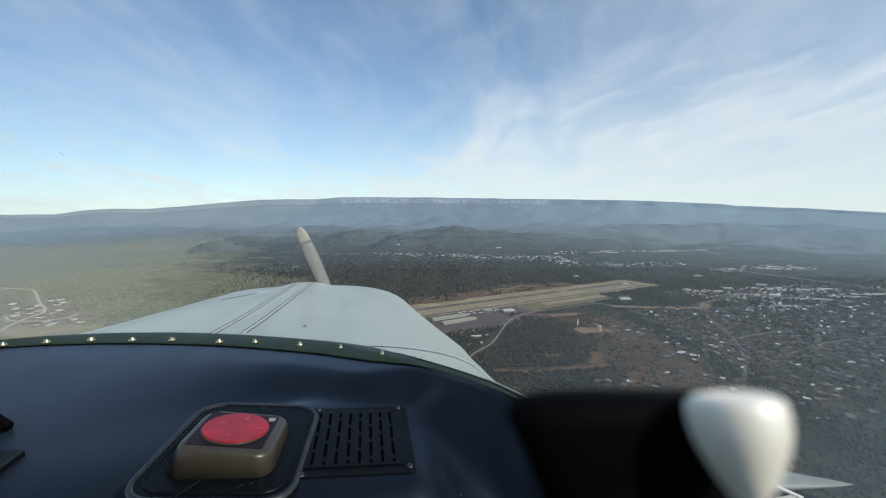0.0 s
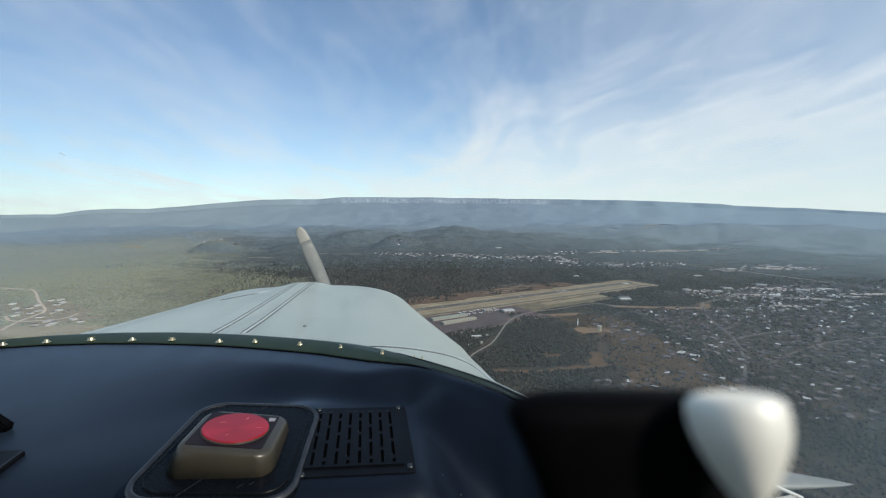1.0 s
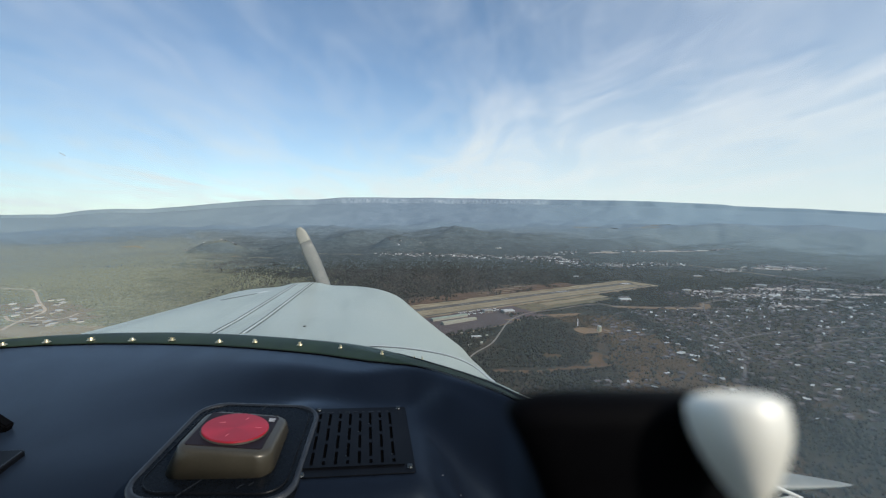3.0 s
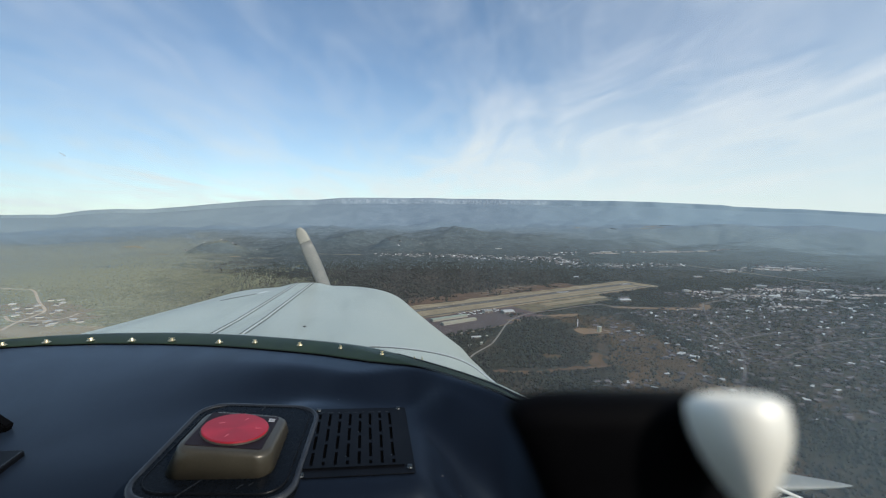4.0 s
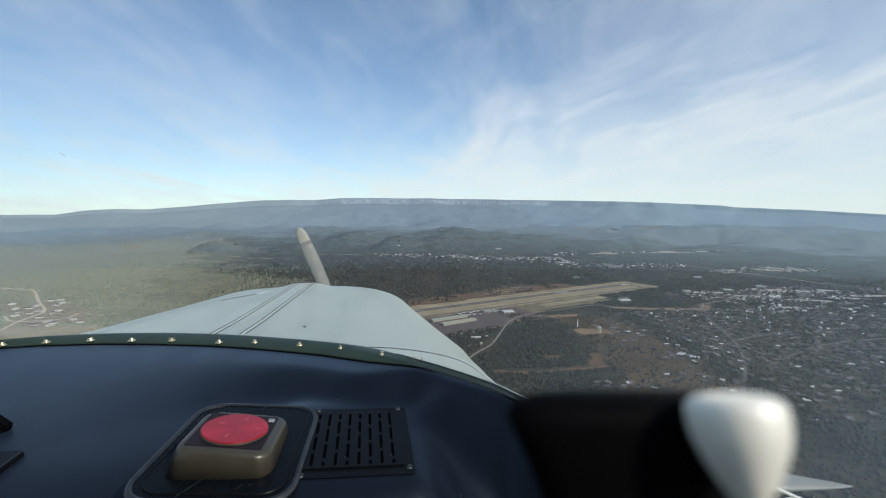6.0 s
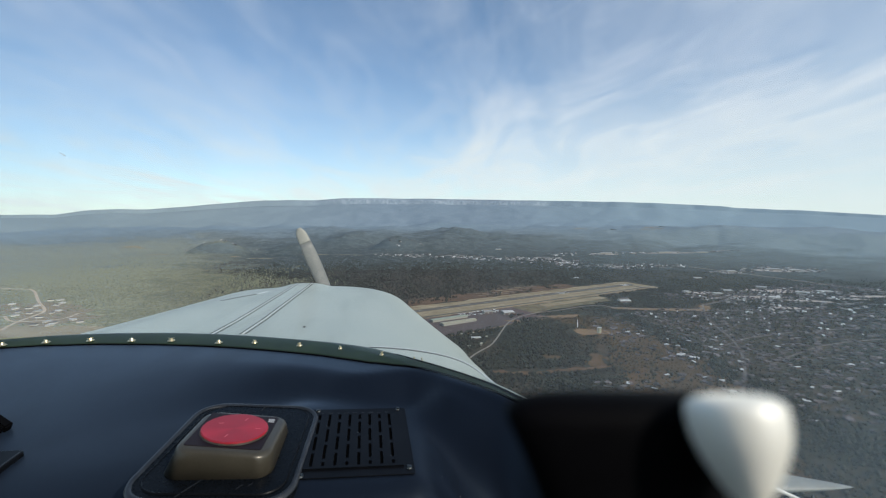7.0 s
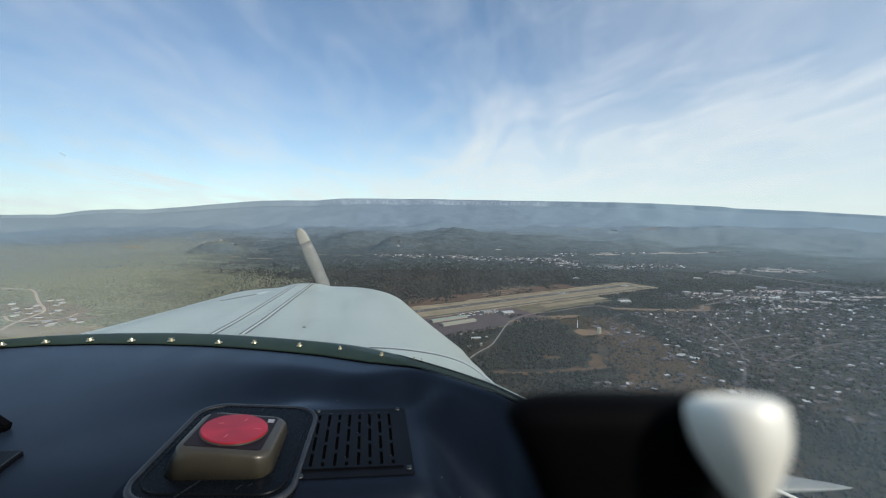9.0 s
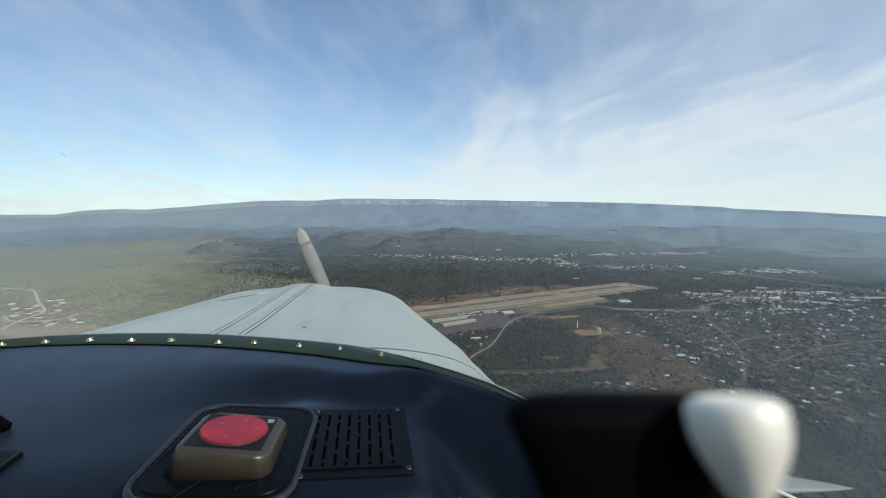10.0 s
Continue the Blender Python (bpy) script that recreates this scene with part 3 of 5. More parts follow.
strip("grass_strip", 25, -1480, -104, 24, M_GRASS, "straw-coloured dry grass beside the runway", 0.25, "grass", 0.10)
strip("rusty_margin", -180, -1300, 22, 100, M_RUST, "rusty earth with dry scrub beside the runway", 0.15, "soil", 0.3)
strip("bare_earth", -1500, -560, -240, -70, M_SOIL, "bare reddish earth beside the airfield", 0.2, "soil", 0.12)
strip("runway", 0, -1440, -36, -13, M_ASPHALT, "long grey asphalt runway on the airfield", 0.5, "runway")
strip("taxiway", 10, -1400, -88, -79, M_ASPHALT, "narrow asphalt taxiway along the runway", 0.45, "taxiway")
strip("taxiway_link", -18, -32, -82, -24, M_ASPHALT, "asphalt link between taxiway and runway", 0.4, "taxiway")
strip("bare_earth", -270, -580, -172, -98, M_OLIVESOIL, "olive-tan scrubby ground between taxiway and road", 0.32, "soil", 0.25)
strip("worn_verge", 0, -1460, 8, 12, M_SOIL, "worn earth line along the runway", 0.34, "soil", 0.5)
strip("worn_verge", -10, -1460, -7, -5, M_DRYSOIL, "worn earth line along the runway", 0.36, "soil", 0.4)
strip("worn_verge", -40, -1460, -58, -53, M_DRYSOIL, "worn earth line along the runway", 0.38, "soil", 0.5)
strip("worn_verge", -40, -1460, -100, -95, M_SOIL, "worn earth line along the taxiway", 0.42, "soil", 0.5)
strip("apron", -545, -880, -235, -92, M_APRON, "broad reddish-grey aircraft parking apron", 0.4, "apron", 0.04)
strip("apron_grass", -255, -470, -140, -112, M_GRASS, "dry grass island beside the apron", 0.6, "grass", 0.15)


def paint_bar(s, n, length, width):
    c = field(s, n)
    bm = bmesh.new()
    box(bm, (length, width, 0.06), pose(c.x, c.y, float(height(c.x, c.y)) + 0.55, 0, 0, HEADING))
    ob = part("runway_marking", bm, M_PAINTLINE)
    return tagged(ob, "white painted bar on the runway", "marking", "runway markings", "structure")


for n in (-30, -19):
    paint_bar(-300, n, 40, 1.6)
for i in range(4):
    for sgn in (-1, 1):
        paint_bar(-30, -24.5 + sgn * (1.2 + i * 2.6), 22, 0.9)
for i in range(16):
    paint_bar(-110 - i * 60 - (40 if i > 2 else 0), -24.5, 26, 0.35)
# bare rows in the scrub beyond the runway
ROWS = [((126, 1251), (287, 1311)), ((105, 1215), (262, 1277)), ((87, 1180), (240, 1242)), ((92, 1155), (205, 1203)), ((170, 1290), (300, 1338))]
for (ax, ay), (bx, by) in ROWS:
    ribbon("bare_row", [(ax, ay), ((ax + bx) / 2 + 4, (ay + by) / 2 - 3), (bx, by)], 7, M_DRYSOIL, "pale bare row through the scrub", 0.3, "soil", 7.0, 0.7, True)

AIRPORT_ROAD = [(20, 600), (50, 661), (81, 705), (103, 765), (130, 844), (160, 900), (201, 942), (267, 976), (323, 1012), (380, 1030), (406, 1002), (443, 996), (519, 990), (597, 990), (634, 1040)]
BANK = [(395, 1000), (443, 993), (519, 986), (597, 986), (634, 1030)]
TRACK_A = [(-1377, 1280), (-1316, 1271), (-1247, 1251), (-1183, 1233), (-1016, 1072), (-907, 970), (-881, 916), (-865, 862), (-834, 799)]
TRACK_B = [(-944, 916), (-885, 871), (-839, 871), (-798, 891), (-805, 942)]
ribbon("airport_road", AIRPORT_ROAD, 3.4, M_ROAD,
       "pale road winding round the airfield", 0.7)
ribbon("earth_bank", BANK, 24, M_SOIL, "ochre earth bank below the road", 0.35, "soil", 10.0, 0.3)
ribbon("earth_track", [(70, 590), (120, 582), (180, 594), (228, 604), (240, 612)], 11, M_RUST, "rusty earth track through the trees", 0.4, "track", 5.0, 0.6)
ribbon("scrub_slope", [(300, 900), (330, 760), (330, 620), (300, 480), (240, 380)], 150, M_SCRUB, "rusty scrub slope with few trees", 0.25, "scrub", 14.0, 0.4)
ribbon("rusty_patch", [(150, 638), (165, 643), (180, 640)], 16, M_SCRUB, "rusty bare patch in the wood", 0.3, "soil", 5.0, 0.6, True)
ribbon("rusty_patch", [(214, 606), (230, 628), (238, 656)], 24, M_SCRUB, "rusty bare patch in the wood", 0.33, "soil", 5.0, 0.6, True)
ribbon("clearing", [(185, 905), (240, 905), (300, 930)], 28, M_SOIL, "bare ochre clearing", 0.3, "soil", 9.0, 0.4, True)
ribbon("clearing", [(238, 758), (275, 768), (306, 782)], 44, M_SOIL, "bare ochre clearing round a tank", 0.3, "soil", 7.0, 0.5, True)
TOWN_ROADS = [([(640, 1040), (700, 1075), (800, 1110), (980, 1060), (1150, 1030), (1500, 1010)], 10, "town road with pale verges"),
              ([(440, 690), (503, 730), (552, 758), (677, 799), (800, 822)], 5, "pale residential road"),
              ([(470, 610), (577, 678), (685, 727), (860, 760), (1020, 750), (1180, 700)], 4.5, "pale residential road"),
              ([(640, 1050), (560, 900), (503, 730), (430, 600), (330, 470)], 5, "residential road through the houses"),
              ([(600, 985), (690, 960), (780, 905), (905, 860), (1100, 840)], 5, "residential road through the houses")]
for pts, wide, label in TOWN_ROADS:
    ribbon("town_road", pts, wide * 0.8, M_STREET, label, 0.5)
HIGHWAY = [(1030, 1800), (1180, 1420), (1270, 1200), (1480, 1050), (1900, 950)]
ribbon("highway", HIGHWAY, 11, M_ROAD, "pale main road through the town", 0.5)
LOTS = [(1310, 1665, 190, 70), (970, 1240, 170, 60), (1070, 1235, 150, 50), (880, 2335, 150, 40), (1230, 2345, 300, 34), (850, 1140, 150, 34),
        (1180, 1150, 190, 34), (740, 1200, 120, 40), (1085, 1625, 80, 34), (820, 1010, 110, 24), (930, 1090, 120, 30), (700, 1130, 90, 26), (1060, 1120, 110, 30)]
for cx, cy, ln, wd in LOTS:
    ribbon("parking_lot", [(cx - ln / 2, cy + 10), (cx, cy - 6), (cx + ln / 2, cy - 14)], wd, M_CONCRETE, "pale paved parking lot between commercial halls", 0.4, "parking lot", 14.0, 0.35, True)
ribbon("bare_earth", [(-1120, 925), (-1010, 985), (-930, 990), (-850, 930), (-760, 860)], 110, M_DRYSOIL, "pale bare lots round the settlement", 0.3, "soil", 16.0, 0.35)
ribbon("dirt_road", TRACK_A, 6.5, M_DIRT, "light brown dirt road", 0.5)
ribbon("dirt_road", TRACK_B, 5.5, M_DIRT, "light brown dirt road", 0.55)
ribbon("brown_field", [(-1150, 760), (-960, 785), (-800, 795), (-640, 785), (-480, 770)], 80, M_GRASS, "brown dry field", 0.3, "field", 20.0, 0.25)
for i, (cx, cy, ln, wd) in enumerate([(-1720, 2350, 190, 26), (-1450, 2180, 120, 20), (-1330, 2330, 150, 24), (-900, 2120, 130, 22), (-700, 2350, 150, 20),
                                      (1500, 3350, 420, 60), (1750, 3480, 300, 50), (1150, 3500, 240, 40), (-520, 2330, 160, 18), (-1050, 2180, 60, 22)]):
    ribbon("clearing", [(cx - ln / 2, cy - 8), (cx, cy + 10), (cx + ln / 2, cy)], wd, M_GRASS, "pale dry clearing in the woods", 0.6, "field", 14.0, 0.4, True)


# ---------------------------------------------------------------- buildings
def prism(bm, length, width, base, rise, over=0.0):
    """A gabled roof: ridge along x."""
    a, b = length / 2 + over, width / 2 + over
    v = [bm.verts.new(p) for p in ((-a, -b, base), (a, -b, base), (a, b, base), (-a, b, base), (-a, 0, base + rise), (a, 0, base + rise),
                                   (-a, -b, base + 0.25), (a, -b, base + 0.25), (a, b, base + 0.25), (-a, b, base + 0.25))]
    for f in ((3, 2, 1, 0), (0, 1, 7, 6), (2, 3, 9, 8), (6, 7, 5, 4), (8, 9, 4, 5), (0, 6, 4, 9, 3), (1, 2, 8, 5, 7)):
        bm.faces.new([v[i] for i in f])


def walls_box(bm, length, width, h, x=0.0, y=0.0):
    box(bm, (length, width, h + 1.5), pose(x, y, (h - 1.5) / 2))


def on_ground(x, y, turn=0.0):
    return pose(x, y, float(height(x, y)), 0, 0, turn)


def house_kind(length, width, h, rise, wing, light, label="", group="houses of the town", wall=None):
    """A house with an optional side wing, a gabled roof, a door and a chimney."""
    t = thing("house", on_ground(0, 0), label or "low house with stucco walls and a %s gabled roof" % ("pale" if light else "dark shingle"), "house", group)
    bm = bmesh.new()
    walls_box(bm, length, width, h)
    if wing:
        walls_box(bm, width * 0.8, width * 0.8, h - 0.2, length * 0.22, -width * 0.75)
    part("wall", bm, wall or M_WALL, t)
    bm = bmesh.new()
    prism(bm, length, width, h, rise, 0.6)
    if wing:
        q = bmesh.new()
        prism(q, width * 1.6, width * 0.8, h - 0.1, rise * 0.8, 0.5)
        bmesh.ops.transform(q, matrix=pose(length * 0.22, -width * 0.5, 0, 0, 0, 90), verts=q.verts[:])
        me = bpy.data.meshes.new("wing")
        q.to_mesh(me)
        bm.from_mesh(me)
        q.free()
    part("roof", bm, M_WHITE_ROOF if light else M_ROOF, t)
    return t


HOUSES = [house_kind(7.0, 4.2, 2.0, 0.8, True, False), house_kind(7.8, 3.8, 1.9, 0.7, False, False), house_kind(6.2, 4.2, 2.4, 0.8, True, False),
          house_kind(6.0, 3.4, 2.2, 0.6, True, True), house_kind(7, 2.6, 2.2, 0.5, False, True)]
rng = random.Random(11)


def in_town(x, y):
    """How closely houses stand at a place, 0 to 1."""
    d = 0.0
    for cx, cy, rx, ry, k in ((560, 760, 300, 260, 1.0), (900, 900, 330, 220, 0.8), (420, 520, 190, 130, 0.5), (800, 1150, 260, 90, 1.0),
                              (1100, 1250, 260, 120, 1.0), (760, 560, 260, 170, 0.30), (500, 930, 150, 60, 0.9), (250, 520, 70, 60, 0.4), (1350, 1000, 300, 150, 0.5)):
        d = max(d, k * (1 - ((x - cx) / rx) ** 2 - ((y - cy) / ry) ** 2))
    return d


taken = []
near_houses, far_houses = [], []
tries = 0
while len(taken) < 2100 and tries < 120000:
    tries += 1
    x, y = rng.uniform(180, 1650), rng.uniform(330, 1400)
    if rng.random() > in_town(x, y) * 1.4 or any((x - a) ** 2 + (y - b) ** 2 < 12 ** 2 for a, b in taken[-500:]):
        continue
    taken.append((x, y))
    turn = rng.choice((10, 35, 60, 100, 150)) + rng.uniform(-14, 14)
    (near_houses if math.hypot(x, y) < 900 and len(near_houses) < 290 else far_houses).append((x, y, turn))
for k, (x, y, turn) in enumerate(near_houses):
    src = HOUSES[rng.choice((0, 1, 2, 0, 1, 2, 0, 1, 2, 0, 1, 2, 1, 3, 4))]
    if k < len(HOUSES):
        HOUSES[k].matrix_world = on_ground(x, y, turn)
    else:
        copy_thing(src, on_ground(x, y, turn))


# the small settlement on the dry plain
SETTLEMENT = [(-923, 916), (-946, 948), (-988, 982), (-910, 937), (-913, 958), (-959, 988), (-966, 1012), (-992, 1079), (-973, 1084), (-929, 1025), (-935, 1045), (-865, 942),
              (-868, 962), (-854, 900), (-805, 862), (-782, 853), (-774, 834), (-807, 838), (-766, 881), (-736, 862), (-1044, 1031)]
M_PALEWALL = material("pale_stucco_wall", (0.50, 0.46, 0.38), (0.62, 0.57, 0.48), 0.3, 0.85, vary=0.2)
VILLAS = [house_kind(12, 6.5, 3.0, 1.2, w, w, "pale flat-pitched house on the dry plain" if w else "pale-walled house with a dark roof on the dry plain", "houses of the settlement", M_PALEWALL) for w in (True, False)]
for k, (x, y) in enumerate(SETTLEMENT):
    m = on_ground(x, y, rng.choice((15, 100)) + rng.uniform(-25, 25))
    if k < 2:
        VILLAS[k].matrix_world = m
    else:
        copy_thing(VILLAS[k % 2], m)


def joined_blocks(name, spots, mat, label, category, pitched=True):
    """Many small far buildings in one mesh; spots: x, y, turn, length, width, height."""
    vs, fs = [], []
    tpl_f = np.array([(0, 1, 5, 4), (1, 2, 6, 5), (2, 3, 7, 6), (3, 0, 4, 7), (4, 5, 9, 8), (6, 7, 8, 9), (5, 6, 9, 9), (7, 4, 8, 8)])
    for k, (x, y, turn, ln, wd, h) in enumerate(spots):
        rise = wd * 0.14 if pitched else 0.3
        a, b = ln / 2, wd / 2
        p = np.array([(-a, -b, -1.5), (a, -b, -1.5), (a, b, -1.5), (-a, b, -1.5), (-a, -b, h), (a, -b, h), (a, b, h), (-a, b, h), (-a, 0, h + rise), (a, 0, h + rise)])
        c, s = math.cos(radians(turn)), math.sin(radians(turn))
        q = np.column_stack([p[:, 0] * c - p[:, 1] * s + x, p[:, 0] * s + p[:, 1] * c + y, p[:, 2] + float(height(x, y))])
        vs.append(q)
        fs.append(tpl_f + 10 * k)
    me = bpy.data.meshes.new(name)
    faces = [[int(i) for i in dict.fromkeys(f)] for f in np.concatenate(fs)]
    me.from_pydata(np.concatenate(vs).tolist(), [], faces)
    return tagged(part_mesh(name, me, mat), label, category, kind="stuff")


joined_blocks("distant_houses", [(x, y, t, rng.uniform(5, 10), rng.uniform(3.8, 5.6), rng.uniform(1.8, 2.5)) for x, y, t in far_houses], M_ROOF_ISL,
              "far houses of the town among dark trees", "houses")
spots = []
for cx, cy, rx, ry, n in ((-210, 2335, 130, 45, 45), (20, 2255, 160, 50, 65), (250, 2160, 150, 60, 80), (450, 2090, 120, 80, 95), (575, 1940, 60, 90, 65), (760, 1830, 120, 90, 75), (930, 1840, 110, 80, 55), (700, 2330, 130, 40, 20),
                          (1330, 1680, 170, 90, 90), (1080, 1620, 90, 50, 40), (-1230, 2420, 160, 60, 30), (-230, 2560, 90, 40, 7), (1250, 2350, 300, 30, 50), (760, 1120, 110, 90, 40), (890, 1180, 120, 110, 45), (1010, 1190, 130, 100, 50), (900, 1040, 140, 60, 30), (740, 980, 90, 50, 24)):
    for _ in range(n):
        a, q = rng.uniform(0, 6.28), rng.random() ** 0.7
        q = q * (1 + 0.9 * abs(math.sin(a)) * (cy > 1900))
        spots.append((cx + rx * q * math.cos(a), cy + ry * q * math.sin(a), rng.uniform(0, 180), rng.uniform(6, 14) * (1.1 if cy > 1900 else 0.8), rng.uniform(5, 8), rng.uniform(2.2, 3.2)))
M_FARPALE = material("far_pale_roof", (0.14, 0.132, 0.125), (0.30, 0.287, 0.270), 0.3, 0.8, vary=0.85, per="island")
# white blocks stand in for sun glints on far roofs
glints = [(x + rng.uniform(-8, 8), y + rng.uniform(-8, 8), t, rng.uniform(4, 8), rng.uniform(2.2, 3.8), rng.uniform(2.0, 2.8)) for x, y, t in rng.sample([h for h in far_houses if math.hypot(h[0], h[1]) > 950], 70)]
glints += [(x + 9, y - 9, t, ln * 0.8, wd * 0.8, h) for x, y, t, ln, wd, h in rng.sample(spots, 90)]
joined_blocks("distant_white_roofs", glints, M_PAINTLINE, "far roofs with their sun glint put in as white", "houses")
joined_blocks("distant_settlement", spots, M_FARPALE, "far pale houses strung below the hills", "houses")


def big_building(x, y, turn, length, width, h, mat_roof, label, name="warehouse", rise=0.0, category="building", group=""):
    """A hall: walls, a flat roof with a parapet or a low gable, and doors along its front."""
    t = thing(name, on_ground(x, y, turn), label, category, group)
    bm = bmesh.new()
    walls_box(bm, length, width, h)
    part("wall", bm, M_METALWALL, t)
    bm = bmesh.new()
    if rise:
        prism(bm, length, width, h, rise, 0.5)
    else:
        box(bm, (length + 0.6, width + 0.6, 0.6), pose(0, 0, h + 0.3))
    part("roof", bm, mat_roof, t)
    n = max(2, int(length / 14))
    for i in range(n):
        bm = bmesh.new()
        box(bm, (length / n * 0.7, 0.2, h * 0.7), pose((i + 0.5) * length / n - length / 2, -width / 2 - 0.12, h * 0.35))
        part("door", bm, M_APRON, t, "grey sliding door")
    return t


def hangar_at(s, n, length, width, h, rise, mat, label, name="hangar", turn=0.0):
    c = field(s, n)
    return big_building(c.x, c.y, HEADING + turn, length, width, h, mat, label, name, rise, "hangar", "hangars of the airfield")


hangar_at(-598, -150, 24, 20, 5.5, 2.0, M_WHITE_ROOF, "large white hangar beside the apron", turn=-14)
hangar_at(-634, -124, 20, 12, 6, 1.6, M_WHITE_ROOF, "small white hangar beside the apron", turn=-8)
M_GREENROOF = material("pale_green_roof", (0.24, 0.29, 0.22), (0.32, 0.36, 0.28), 0.2, 0.6)
M_CREAMROOF = material("cream_roof", (0.30, 0.29, 0.20), (0.39, 0.37, 0.27), 0.2, 0.6)
hangar_at(-735, -128, 84, 12, 4.5, 1.2, M_GREENROOF, "long row of hangars with a pale green roof", "hangar_row", 180)
hangar_at(-735, -165, 78, 13, 4.5, 1.2, M_CREAMROOF, "long row of hangars with a cream roof", "hangar_row", 180)
hangar_at(-850, -135, 80, 12, 4.5, 1.2, M_CREAMROOF, "long row of hangars with a cream roof", "hangar_row", 180)
hangar_at(-262, -196, 26, 18, 5, 1.6, M_WHITE_ROOF, "white terminal hall below the runway's end", turn=-25)
hangar_at(-240, -176, 26, 10, 5, 1.2, M_ROOF, "grey-roofed annexe of the terminal hall", "annexe", turn=-25)
hangar_at(-772, -279, 16, 7, 3.5, 1.0, M_WHITE_ROOF, "small white shed by the apron", "shed", turn=-22)
for p, q, ln, t in ((-762, -235, 7, 30), (-758, -247, 5, -40), (-765, -258, 6, 10), (-783, -310, 8, 50), (-805, -308, 6, -20), (-752, -283, 4, 70), (-776, -240, 5, -10)):
    hangar_at(p, q, ln, 3.2, 2.4, 0.5, M_CREAMROOF, "low pale store by the apron's edge", "shed", turn=t)
for x, y, t, ln, wd, h in ((890, 2352, -12, 120, 40, 9), (1030, 2340, 5, 60, 26, 7), (1220, 2360, 0, 190, 30, 7), (1400, 2330, -4, 120, 26, 7), (1290, 1680, -15, 100, 40, 8),
                           (1360, 1650, -15, 90, 34, 8), (1100, 1640, 10, 60, 20, 7), (870, 1120, -25, 46, 24, 7), (1010, 1200, -30, 60, 26, 7), (960, 1290, -35, 50, 28, 7),
                           (1090, 1220, -30, 70, 20, 6), (1230, 1130, -40, 80, 14, 6), (760, 1180, 12, 44, 20, 6), (690, 1210, 10, 36, 18, 6), (820, 1230, -20, 40, 22, 6),
                           (330, 2560, 5, 70, 20, 6), (460, 1480, 20, 30, 14, 5), (880, 1480, -8, 46, 18, 6), (371, 658, 20, 30, 9, 4), (384, 644, -20, 26, 8, 4)):
    big_building(x, y, t + 180 + rng.uniform(-18, 18), ln * 0.5, wd * 0.8, h * 0.6, M_WHITE_ROOF, "pale flat-roofed commercial hall among trees", "commercial_hall", 0.0, "building", "commercial halls")
# the trading estate beyond the airfield's near end
for k in range(26):
    x, y = -1180 + (k % 7) * 82 + rng.uniform(-16, 16), 330 + (k // 7) * 74 + rng.uniform(-14, 14)
    big_building(x, y, 24 + rng.uniform(-5, 5), rng.uniform(30, 76), rng.uniform(14, 24), rng.uniform(5, 8), rng.choice((M_WHITE_ROOF, M_CREAMROOF, M_WHITE_ROOF)),
                 "long pale metal hall on the trading estate", "industrial_hall", 1.4, "building", "halls of the trading estate")


def water_tank(x, y):
    t = thing("water_tank", on_ground(x, y), "pale round water tank on a bare hilltop", "tank")
    bm = bmesh.new()
    tube(bm, 3.6, 3.6, 11, pose(0, 0, 4.5), 28)
    part("shell", bm, M_CREAMROOF, t)
    bm = bmesh.new()
    tube(bm, 3.8, 0.5, 1.2, pose(0, 0, 10.6), 28)
    part("roof", bm, M_WHITE_ROOF, t)


def mast(x, y):
    t = thing("radio_mast", on_ground(x, y), "slim white radio mast among dark trees", "mast")
    bm = bmesh.new()
    tube(bm, 0.9, 0.45, 17, pose(0, 0, 5.0), 10)
    part("pole", bm, M_WINGWHITE, t)
    for k, h in enumerate((7.0, 9.5, 12.0)):
        bm = bmesh.new()
        box(bm, (2.8 - k * 0.5, 0.5, 1.2), pose(0, 0, h, 0, 0, k * 60))
        part("antenna", bm, M_WINGWHITE, t)


water_tank(283, 768)
mast(254, 801)


def parked_aircraft():
    t = thing("parked_aircraft", on_ground(0, 0), "small white aircraft parked on the apron", "aircraft", "aircraft parked on the apron")
    bm = bmesh.new()
    tube(bm, 0.65, 0.25, 7.0, pose(0, -0.5, 1.3, 90, 0, 0), 10)
    part("fuselage", bm, M_WINGWHITE, t)
    bm = bmesh.new()
    box(bm, (11, 1.6, 0.18), pose(0, 0.9, 2.1))
    part("wing", bm, M_WINGWHITE, t)
    bm = bmesh.new()
    box(bm, (3.4, 0.9, 0.12), pose(0, -3.6, 1.5))
    part("tailplane", bm, M_WINGWHITE, t)
    bm = bmesh.new()
    box(bm, (0.12, 1.0, 1.5), pose(0, -3.7, 2.1))
    part("fin", bm, M_WINGWHITE, t)
    for wx, wy in ((-1, 0.6), (1, 0.6), (0, 2.4)):
        bm = bmesh.new()
        tube(bm, 0.3, 0.3, 0.2, pose(wx, wy, 0.3, 0, 90, 0), 10)
        part("wheel", bm, M_BLACK, t)
    return t


first = parked_aircraft()
for k in range(15):
    c = field(-600 - (k % 8) * 13 - rng.uniform(0, 5), -104 - (k // 8) * 20 + rng.uniform(-4, 4))
    m = pose(c.x, c.y, float(height(c.x, c.y)) + 0.42, 0, 0, HEADING + rng.choice((0, 90, 180)) + rng.uniform(-15, 15))
    if k == 0:
        first.matrix_world = m
    else:
        copy_thing(first, m)


